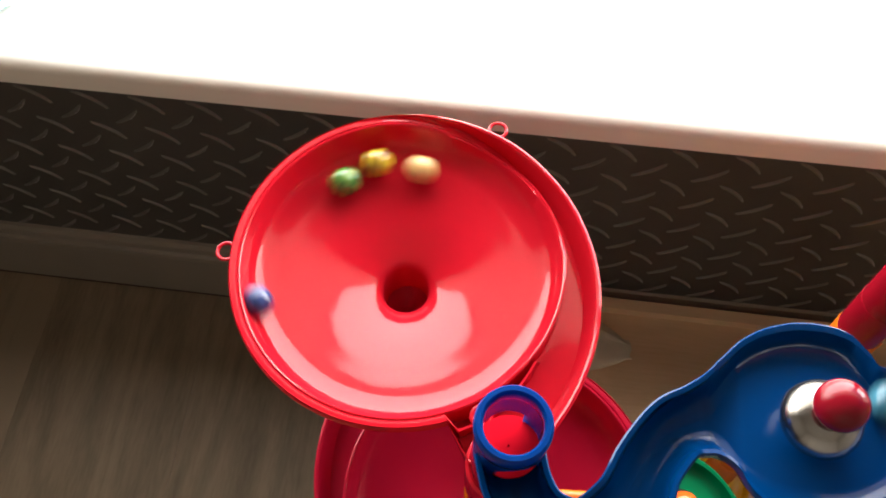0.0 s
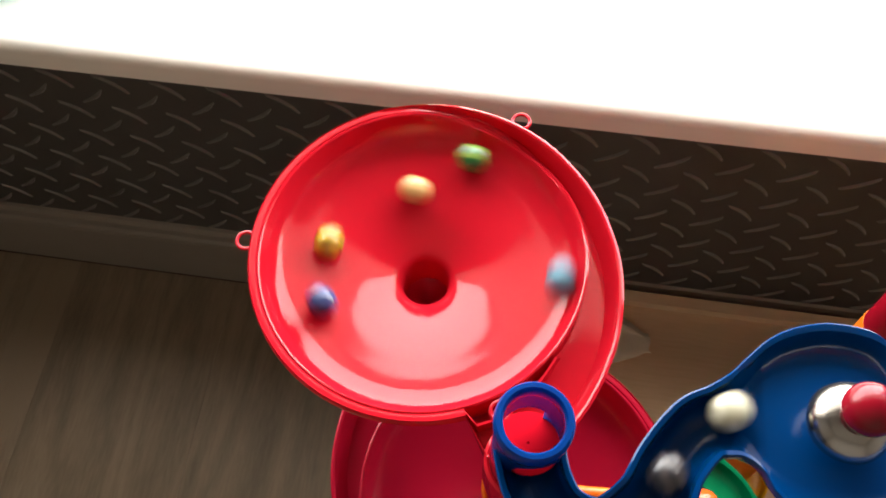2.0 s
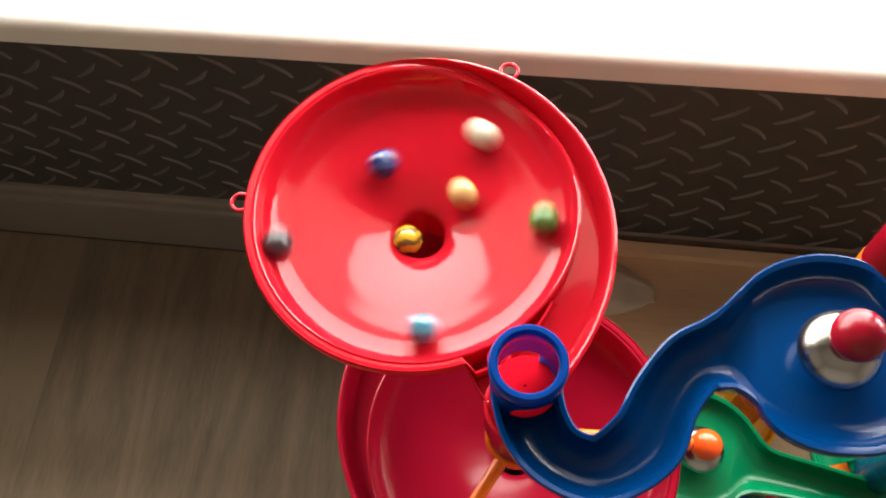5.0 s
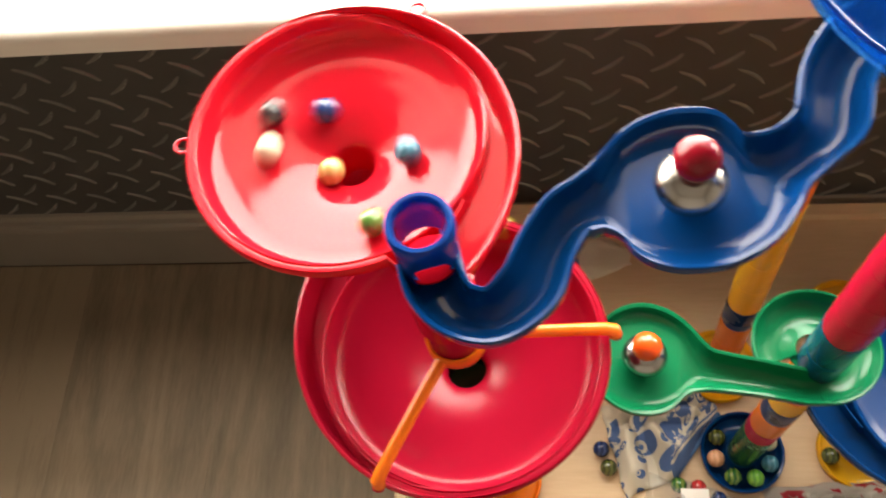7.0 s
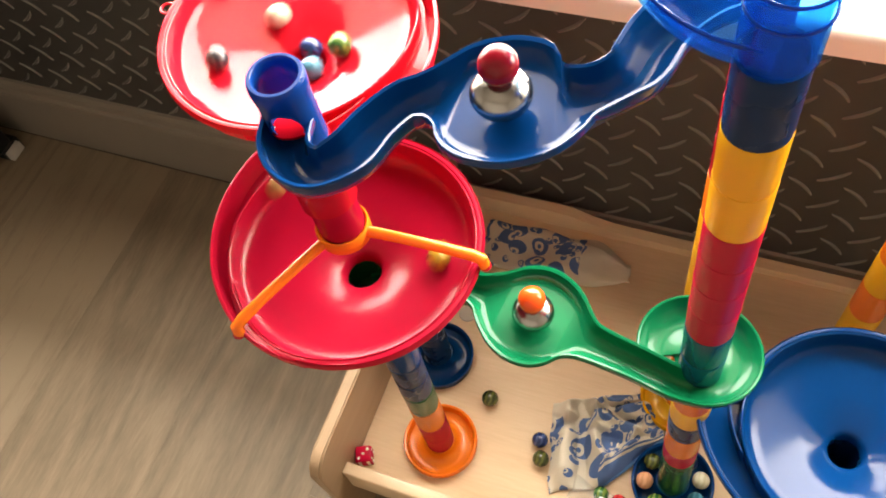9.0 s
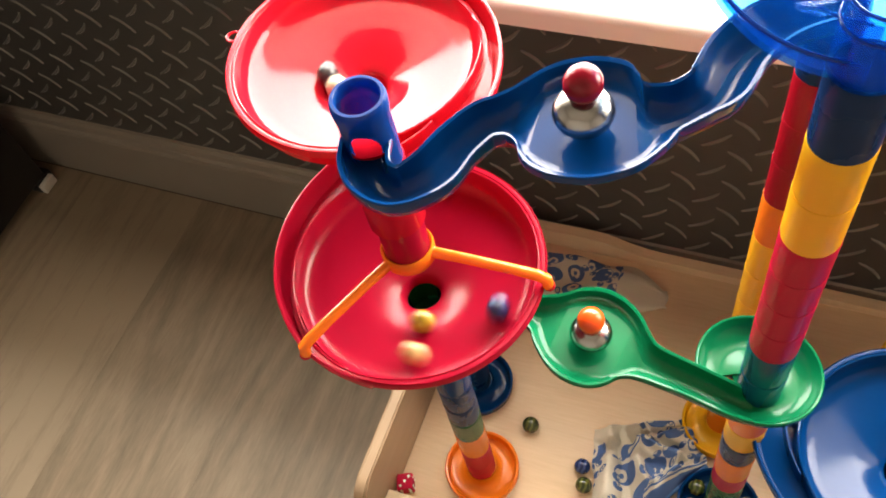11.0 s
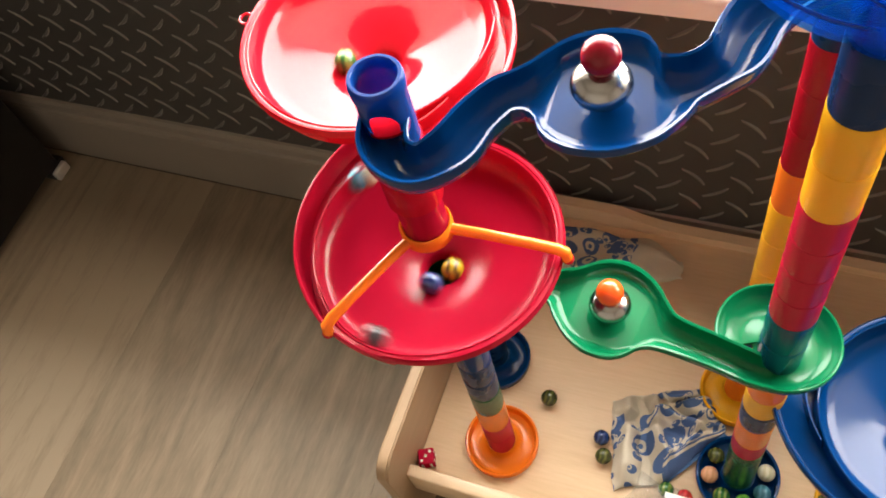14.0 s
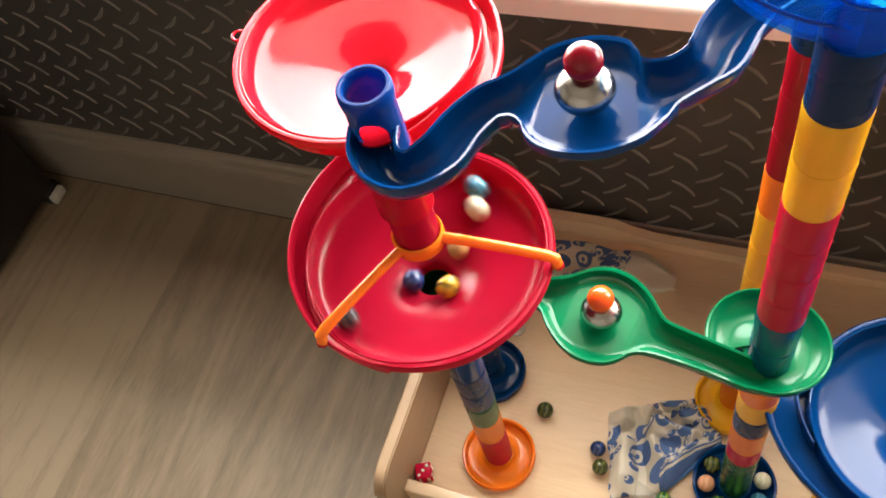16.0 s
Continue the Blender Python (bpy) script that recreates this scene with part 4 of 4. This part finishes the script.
HEM = painted("blue cotton hem", (0.07, 0.17, 0.38), 0.85, 0.3, 120)
bag = pouch("cloth_bag", "limp cream cotton drawstring bag printed with blue marbles", (0, 0, 0.0002), 0, 0.09, 0.105, 0.021, printed_cloth("blue printed cotton", 0.038, plain=(-0.022, -0.008)), 1.3,
            lambda u: 1.0, [(1.5, -0.022, 0.0055, -0.022), (1.62, -0.008, 0.006, 0.016), (1.45, -0.037, 0.006, 0.012), (2.3, 0.014, 0.005, 0.01), (2.05, 0.026, 0.004, -0.012), (0.7, 0.032, 0.006, 0.008), (0.2, -0.026, 0.0035, -0.012), (2.6, -0.002, 0.0035, -0.009)], 80,
            [Vector(p) for p in ((0.091, 0.071), (0.172, 0.106), (0.2, 0.066), (0.156, 0.006), (0.112, -0.016))])
# rolled hem along the bag's mouth
bm = bmesh.new()
rod(bm, [(0.1565 + 0.0043 * k, 0.0065 + 0.0058 * k, 0.0048 + 0.0008 * math.sin(k * 1.7)) for k in range(11)], 0.0022, 8)
part("hem", bm, HEM, bag, "rolled blue cotton hem")
flat = pouch("cloth_bag", "flat cream cotton bag printed with blue marbles by the back rail", (0.047, 0.228, 0.0002), 1, 0.16, 0.055, 0.009, printed_cloth("blue printed cotton, flat", 0.038, False), 4.1,
      lambda u: 1.0 if u < 0.55 else max(0.2, 1 - ((u - 0.55) / 0.45) ** 3) ** 0.65, [(0.6, 0.03, 0.012, 0.004), (2.1, -0.01, 0.014, 0.004)], 48)
bm = bmesh.new()
rod(bm, [(-0.079 + 0.002 * math.sin(k * 1.3), -0.024 + 0.0048 * k, 0.0035) for k in range(11)], 0.0016, 8)
part("hem", bm, HEM, flat, "rolled blue cotton hem")


def film_plastic(name, tint, see):
    m, nt, b = mat(name)
    b.inputs["Base Color"].default_value = (*tint, 1)
    b.inputs["Roughness"].default_value = 0.18
    tp = node(nt, "ShaderNodeBsdfTransparent")
    ms = nt.nodes.new("ShaderNodeMixShader")
    ms.inputs[0].default_value = see
    nt.links.new(b.outputs[0], ms.inputs[1])
    nt.links.new(tp.outputs[0], ms.inputs[2])
    nt.links.new(ms.outputs[0], nt.nodes["Material Output"].inputs["Surface"])
    return m


FILM = film_plastic("clear bag film", (0.62, 0.64, 0.6), 0.78)


def printed_film():
    m, nt, b = mat("milky bag film with red print")
    co = nt.nodes.new("ShaderNodeTexCoord")
    n = node(nt, "ShaderNodeTexNoise", Scale=42.0, Detail=1.5, Distortion=1.2)
    nt.links.new(co.outputs["Object"], n.inputs["Vector"])
    ra = nt.nodes.new("ShaderNodeValToRGB")
    ra.color_ramp.elements[0].position, ra.color_ramp.elements[0].color = 0.56, (0.6, 0.55, 0.5, 1)
    ra.color_ramp.elements[1].position, ra.color_ramp.elements[1].color = 0.6, (0.5, 0.04, 0.06, 1)
    nt.links.new(n.outputs[0], ra.inputs[0])
    nt.links.new(ra.outputs[0], b.inputs["Base Color"])
    b.inputs["Roughness"].default_value = 0.25
    return m


def crumple(name, label, at, rz, length, width, height, material, seed, n=40):
    bm = bmesh.new()
    off = Vector((seed, seed * 2.3, seed * 0.7))
    g = []
    for i in range(n + 1):
        row = []
        for j in range(n + 1):
            u, v = i / n, j / n
            x, y = (u - 0.5) * length, (v - 0.5) * width
            edge = min(1.0, 4 * min(u, 1 - u)) ** 0.5 * min(1.0, 4 * min(v, 1 - v)) ** 0.5
            c1, c2 = abs(noise.noise(Vector((x * 38, y * 38, 0)) + off)), abs(noise.noise(Vector((x * 95, y * 95, 5)) + off))
            z = 0.001 + edge * height * (0.5 + 0.9 * c1 + 0.45 * c2)
            w = 1 - 0.25 * abs(noise.noise(Vector((u * 3, v * 3, 9)) + off))
            row.append(bm.verts.new((x * w, y * w, z)))
        g.append(row)
    for i in range(n):
        for j in range(n):
            bm.faces.new((g[i][j], g[i + 1][j], g[i + 1][j + 1], g[i][j + 1]))
    bmesh.ops.solidify(bm, geom=bm.faces[:], thickness=0.0004)
    ob = part(name, bm, material)
    ob.matrix_world = pose(*at, 0, 0, rz)
    return tagged(ob, label, "bag", "plastic bags")


crumple("plastic_bag", "clear crumpled plastic bag over coloured marbles", (0.175, -0.024, 0.0004), -14, 0.105, 0.05, 0.019, FILM, 2.2)
crumple("plastic_bag", "milky crumpled plastic bag with red print", (0.305, -0.022, 0.0004), 6, 0.15, 0.056, 0.026, printed_film(), 5.7)
for colour, x, y in (("red", 0.158, -0.02), ("lime", 0.17, -0.03), ("orange", 0.181, -0.024), ("red", 0.192, -0.034), ("green", 0.158, -0.002), ("red", 0.175, -0.004), ("navy", 0.192, -0.014)):
    marble(colour, (x, y, 0.0074), "under the clear plastic bag", 0.0072)
tagged(part("paper_slip", box(bmesh.new(), 0.158, 0.182, -0.019, -0.007, 0.0185, 0.0189, 0.0001), WHITE), "small white paper slip on the clear bag", "paper")
marble("olive", (0.291, 0.025, 0.0112), "caught in the yellow base dish", 0.0078)


def plastic_disc():
    bm = bmesh.new()
    lathe(bm, [(0.0005, 0.0), (0.0085, 0.0), (0.0092, 0.0007), (0.0088, 0.0016), (0.0074, 0.0014), (0.0005, 0.0011)], 32)
    ob = part("plastic_disc", bm, film_plastic("frosted clear plastic", (0.66, 0.64, 0.58), 0.35))
    ob.location = (-0.0215, 0.138, 0.0003)
    tagged(ob, "small frosted clear plastic disc lying on the tray", "disc")


plastic_disc()


def cabinet():
    c = thing("cabinet", "black lacquered low cabinet on short feet", "cabinet")
    part("body", box(bmesh.new(), -1.35, -0.776, -0.9, 0.25, FLOOR_Z + 0.018, 0.42, 0.003), BLACK, c)
    for x, y in ((-0.79, 0.243), (-1.33, 0.243), (-0.79, -0.88), (-1.33, -0.88)):
        part("foot", box(bmesh.new(), x - 0.016, x + 0.016, y - 0.016, y + 0.016, FLOOR_Z + 0.0005, FLOOR_Z + 0.02, 0.002), BLACK, c)
    part("corner_cap", box(bmesh.new(), -0.7755, -0.766, 0.228, 0.254, FLOOR_Z + 0.0005, FLOOR_Z + 0.016, 0.002), FELT, c, "pale plastic corner cap")


cabinet()


def tumbler():
    m, nt, b = mat("clear glass")
    b.inputs["Base Color"].default_value = (0.5, 0.68, 0.7, 1)
    b.inputs["Roughness"].default_value = 0.03
    b.inputs["Transmission Weight"].default_value = 1.0
    b.inputs["IOR"].default_value = 1.46
    bm = bmesh.new()
    lathe(bm, [(0.0005, 0.0), (0.024, 0.0), (0.027, 0.003), (0.033, 0.09), (0.031, 0.09), (0.0245, 0.012), (0.0005, 0.01)], 40)
    ob = part("glass_tumbler", bm, m)
    ob.location = GLASS_AT
    tagged(ob, "clear glass tumbler standing on the sill", "glass")


GLASS_AT = (-0.374, 0.297, SILL_Z + 0.0003)
tumbler()


tread_ridges(WINDOW_WALL)

# ---------------------------------------------------------------- what moves
# Ways of the marbles: seconds, degrees round the funnel, millimetres from its middle.
CREAM_UPPER = [(0, 89, 54.3), (0.2, 154, 62.8), (0.4, 203, 67.1), (0.5, 219, 64.2), (0.7, 276, 56.1), (0.9, 360, 40.5), (1, 429, 48.2), (1.2, 491, 54.3), (1.4, 551, 52.3), (1.5, 572, 50), (1.7, 641, 47.1), (1.9, 748, 29.2), (2, 825, 39.7), (2.2, 890, 44.6), (2.4, 971, 37.4), (2.5, 1004, 35.2), (2.7, 1106, 34), (2.9, 1206, 33.8), (3, 1276, 36.7), (3.2, 1344, 40.7), (3.4, 1469, 23.7), (3.5, 1515, 27.9), (3.7, 1600, 31), (6, 2664, 21.2), (6.5, 3030, 17.1), (7, 3459, 11.9), (7.5, 3767, 3.3), (7.85, 4044, 6)]
CREAM_LOWER = [(8.05, 122, 106), (8.2, 187, 78), (8.3, 232, 69), (8.5, 317, 61.1), (9, 515, 72.2), (9.5, 676, 58.2), (12, 1832, 50.6), (12.3, 1937, 60.5), (12.5, 1998, 54.6), (12.8, 2123, 33.6), (13, 2210, 49.9), (13.5, 2406, 38.5), (13.8, 2521, 41.3), (14, 2638, 37.2), (14.5, 2851, 30.2), (14.8, 2974, 33.9), (15, 3042, 35.1), (15.2, 3206, 23), (15.5, 3428, 29.9), (15.8, 3535, 18.5), (16, 3656, 22.5)]
YELLOW_UPPER = [(0, 111, 58.8), (0.2, 170, 68.2), (0.4, 222, 52.8), (0.5, 246, 45.5), (0.7, 342, 40.5), (0.9, 426, 45), (1, 476, 43.3), (1.2, 565, 43), (1.4, 630, 50.6), (1.5, 650, 43.2), (1.7, 755, 25.5), (1.9, 858, 43.8), (2, 894, 45.8), (2.2, 980, 33.9), (2.4, 1091, 29.6), (2.5, 1128, 27.7), (2.7, 1242, 32.1), (2.9, 1325, 32.4), (3, 1399, 24.7), (3.2, 1538, 27.6), (3.4, 1633, 27), (3.5, 1671, 24.2), (3.7, 1784, 28.8), (4.6, 2400, 16), (5, 2731, 7)]
YELLOW_LOWER = [(5.2, 122, 106), (5.4, 188, 78), (5.55, 245, 70), (6, 426, 71.5), (6.5, 618, 68.3), (7, 796, 76), (7.5, 930, 56.7), (8, 1090, 42.3), (8.5, 1253, 52.5), (9, 1453, 51.7), (9.5, 1641, 37.7), (12, 2999, 24.8), (12.3, 3098, 26.4), (12.5, 3281, 19.6), (12.8, 3433, 11.9), (13, 3600, 20.6), (13.5, 3992, 11.6), (13.8, 4150, 20.4), (14, 4323, 7.8), (14.5, 4698, 5.4), (14.8, 4874, 14.9), (15, 5089, 19.2), (15.2, 5229, 13.5), (15.5, 5488, 17.7), (16, 5728, 17.1)]
GREEN_UPPER = [(0, 129, 55.4), (0.2, 180, 70.1), (0.4, 234, 54.2), (0.5, 260, 50.7), (0.7, 338, 56.9), (0.9, 401, 54.3), (1, 452, 49.2), (1.2, 532, 55.1), (1.4, 584, 68.6), (1.5, 598, 61.8), (1.7, 668, 46), (1.9, 754, 54), (2, 795, 58.8), (2.2, 857, 52.3), (2.4, 927, 55.1), (2.5, 947, 58), (2.7, 997, 57.6), (2.9, 1066, 36.8), (3, 1152, 36.6), (3.2, 1225, 58), (3.4, 1281, 55.4), (3.5, 1306, 54.8)]
GREEN_UPPER_LATE = [(3.7, 1370, 69.5), (6, 2135, 49.6), (6.5, 2309, 51.1), (7, 2452, 49.1), (7.5, 2650, 56.2), (8, 2846, 40.6), (8.5, 3040, 47.5), (9, 3257, 24.4), (9.5, 3460, 39.2), (12, 4762, 24.3), (12.3, 4902, 32.4), (12.5, 5064, 18.5), (12.8, 5209, 30.6), (13, 5372, 21.2), (13.2, 5449, 19), (13.5, 5619, 29.8), (14, 5968, 19.9), (14.5, 6290, 23.5), (14.8, 6528, 14.9), (15, 6684, 18), (15.5, 7029, 15.7), (15.8, 7341, 13.1), (16, 7484, 20.7)]
NAVY_UPPER = [(0, 202, 67.3), (0.2, 249, 56.9), (0.4, 336, 36.7), (0.5, 374, 38.9), (0.7, 446, 52.1), (0.9, 505, 50.3), (1, 553, 46.7), (1.2, 627, 52.7), (1.4, 687, 43.9), (1.5, 716, 38.1), (1.7, 830, 37.1), (1.9, 895, 51.6), (2, 931, 49.6), (2.2, 1006, 35.3), (2.4, 1116, 40.2)]
NAVY_UPPER_LATE = [(2.5, 1142, 44.6), (2.7, 1208, 42.6), (2.9, 1305, 40), (3, 1352, 47.3), (3.2, 1417, 31.7), (3.4, 1563, 34.3), (3.5, 1585, 42.5), (3.7, 1642, 41.3), (6, 2782, 29.1), (6.5, 3062, 29), (7, 3358, 28.3), (7.5, 3605, 25.4), (8, 3966, 10.1), (8.5, 4389, 9.6), (9, 4769, 8.9), (9.2, 4935, 6)]
NAVY_LOWER = [(9.38, 122, 106), (9.5, 165, 89), (9.6, 203, 76), (9.7, 238, 69), (10.2, 405, 66), (12, 1092, 43.8), (12.3, 1244, 45.4), (12.5, 1294, 48.6), (12.8, 1468, 32.2), (13, 1541, 47.7), (13.2, 1637, 26), (13.5, 1783, 34.7), (14, 2072, 16.6), (14.5, 2393, 15.8), (15, 2745, 17.4), (15.2, 2932, 19.5), (15.5, 3108, 12.2), (16, 3463, 13)]
TEAL_UPPER = [(1.05, 304, 105), (1.1, 325, 89.9), (1.2, 369, 76.4), (1.3, 399, 72.5), (1.4, 462, 71.7), (1.5, 491, 71.3), (1.7, 581, 67.5), (1.9, 664, 65.2), (2, 720, 63.2), (2.2, 793, 74.1), (2.4, 858, 66.7), (2.5, 879, 70.9), (2.7, 943, 67.2), (2.9, 1007, 63.5), (3, 1049, 62.1), (3.2, 1115, 59.4), (3.4, 1181, 61.5), (3.5, 1203, 63.3), (3.7, 1260, 63.1), (6, 2073, 49), (6.5, 2296, 40.8), (7, 2515, 32.9), (7.5, 2733, 34.4), (8, 2998, 35.5), (8.5, 3230, 24.5), (9, 3557, 15.1), (10.6, 4651, 11), (11.35, 5272, 6)]
TEAL_LOWER = [(11.6, 122, 106), (11.8, 160, 80), (11.9, 202, 69), (12, 244, 64.2), (12.3, 338, 55.9), (12.5, 398, 70.3), (13, 560, 56.5), (13.2, 618, 63.8), (13.5, 713, 65), (14, 872, 74.4), (14.2, 926, 60.2), (14.5, 1015, 61.2), (14.8, 1121, 54.5), (15, 1180, 61.6), (15.2, 1248, 55.8), (15.5, 1343, 48.6), (15.8, 1452, 54.7), (16, 1516, 59.5)]
BLACK_UPPER = [(2.36, 304, 105), (2.4, 329, 89.2), (2.5, 351, 81.6), (2.6, 411, 73.8), (2.7, 443, 73.1), (2.9, 532, 70.1), (3, 591, 68.3), (3.2, 678, 63.7), (3.4, 768, 66.8), (3.5, 790, 71.9), (3.7, 858, 61.6), (6, 1602, 67.5), (6.5, 1743, 42.4), (7, 1952, 45.6), (7.5, 2100, 48.5), (8, 2321, 58.2), (8.5, 2516, 34.2), (9, 2732, 47.7), (9.5, 2933, 21.9), (12, 4365, 22.8), (12.3, 4529, 25.8), (12.5, 4665, 14.7), (13, 5131, 7.3), (13.4, 5462, 6)]
BLACK_LOWER = [(13.6, 122, 106), (13.8, 181, 80.5), (14, 258, 66.4), (14.2, 351, 61.9), (14.5, 445, 74.1), (14.8, 574, 65.2), (15, 635, 60.9), (15.2, 709, 59.9), (15.5, 788, 68.3), (15.8, 893, 56.9), (16, 956, 60.8)]
WHITE_UPPER = [(2.7, 304, 105), (2.8, 337, 84.6), (2.9, 353, 80.1), (3, 392, 76.1), (3.2, 473, 71), (3.4, 546, 67.8), (3.5, 568, 65.7), (3.7, 639, 67.5), (6, 1526, 40.4), (6.5, 1715, 35.1), (7, 1981, 40.3), (7.5, 2209, 30.4), (8, 2429, 18.1), (8.5, 2706, 32.2), (9, 3021, 29.5), (9.5, 3326, 28.2), (12, 4750, 9.9), (12.5, 4890, 7.9), (12.72, 5072, 6)]
WHITE_LOWER = [(12.9, 122, 106), (13, 156, 92), (13.2, 232, 71.3), (13.5, 329, 60.3), (13.8, 419, 74.2), (14, 505, 72.5), (14.2, 533, 63.5), (14.5, 626, 62.4), (14.8, 718, 48.4), (15, 801, 55.7), (15.2, 869, 60.6), (15.5, 959, 54.2), (15.8, 1075, 46.2), (16, 1147, 47.6)]

TEAL_RAIL = [(0, 0.127, 0.024), (0.12, 0.122, -0.002), (0.25, 0.1, -0.009), (0.4, 0.07, 0.014), (0.5, 0.063, 0.015), (0.6, 0.049, 0.002), (0.75, 0.036, -0.024), (0.9, 0.012, -0.024), (1.0, 0.001, -0.002)]
BLACK_RAIL = [(0, 0.198, 0.108), (1.2, 0.194, 0.104), (1.45, 0.156, 0.05), (1.6, 0.128, 0.016), (1.7, 0.095, -0.008), (1.8, 0.073, 0.016), (1.9, 0.057, 0.01), (2.05, 0.044, -0.014), (2.18, 0.02, -0.029), (2.3, 0.001, -0.002)]
WHITE_RAIL = [(0, 0.198, 0.108), (1.35, 0.194, 0.104), (1.55, 0.154, 0.044), (1.7, 0.119, 0.042), (1.8, 0.099, 0.043), (1.9, 0.085, 0.031), (2.0, 0.067, 0.016), (2.1, 0.053, 0.009), (2.25, 0.041, -0.018), (2.4, 0.015, -0.026), (2.5, 0.002, -0.005), (2.6, 0.001, -0.001)]


def on_rail(rows, start):
    out = []
    for t, x, y in rows:
        z = rail_z(x) - 0.0125 + MARBLE_R
        if t <= start:
            z = 0.56
        out.append((t, Vector((x, y, z))))
    return out


def on_funnel(rows, centre):
    """Points every tenth of a second along the swirl."""
    out = []
    ts = [r[0] for r in rows]
    stops = sorted(set([round(k * 0.1, 2) for k in range(math.ceil(ts[0] * 10), math.floor(ts[-1] * 10) + 1)] + [ts[0], ts[-1]]))
    for t in stops:
        a = radians(float(np.interp(t, ts, [r[1] for r in rows])))
        r = float(np.interp(t, ts, [q[2] for q in rows])) / 1000
        low = cone_z(min(r, 0.066)) + MARBLE_R
        high = -0.0115 + MARBLE_R
        z = low if r < 0.069 else high if r > 0.078 else low + (high - low) * (r - 0.069) / 0.009
        out.append((t, Vector((centre[0] + r * math.cos(a), centre[1] + r * math.sin(a), centre[2] + z))))
    return out


def roll(ob, points):
    rows = []
    if points[0][0] > 0:
        points = [(0.0, points[0][1])] + points
    if points[-1][0] < 16:
        points = points + [(16.0, points[-1][1])]
    for k, (t, p) in enumerate(points):
        rows.append((t, Matrix.Translation(p) @ pose(0, 0, 0, (k * 47) % 360, 0, (k * 31) % 360)))
    walk(ob, rows)


def motions():
    drop = lambda t: [(t, Vector((F1[0], F1[1], 0.405)))]
    trips = {
        "cream": on_funnel(CREAM_UPPER, F1) + drop(7.97) + on_funnel(CREAM_LOWER, F2),
        "yellow": on_funnel(YELLOW_UPPER, F1) + drop(5.1) + on_funnel(YELLOW_LOWER, F2),
        "green": on_funnel(GREEN_UPPER + GREEN_UPPER_LATE, F1),
        "navy": on_funnel(NAVY_UPPER + NAVY_UPPER_LATE, F1) + drop(9.29) + on_funnel(NAVY_LOWER, F2),
        "teal": on_rail(TEAL_RAIL, -1) + on_funnel(TEAL_UPPER, F1) + drop(11.48) + on_funnel(TEAL_LOWER, F2),
        "black": on_rail(BLACK_RAIL, 1.0) + on_funnel(BLACK_UPPER, F1) + drop(13.5) + on_funnel(BLACK_LOWER, F2),
        "white": on_rail(WHITE_RAIL, 1.1) + on_funnel(WHITE_UPPER, F1) + drop(12.81) + on_funnel(WHITE_LOWER, F2),
    }
    for colour, pts in trips.items():
        ob = marble(colour, pts[0][1], "rolling round the red funnels")
        roll(ob, pts)


motions()
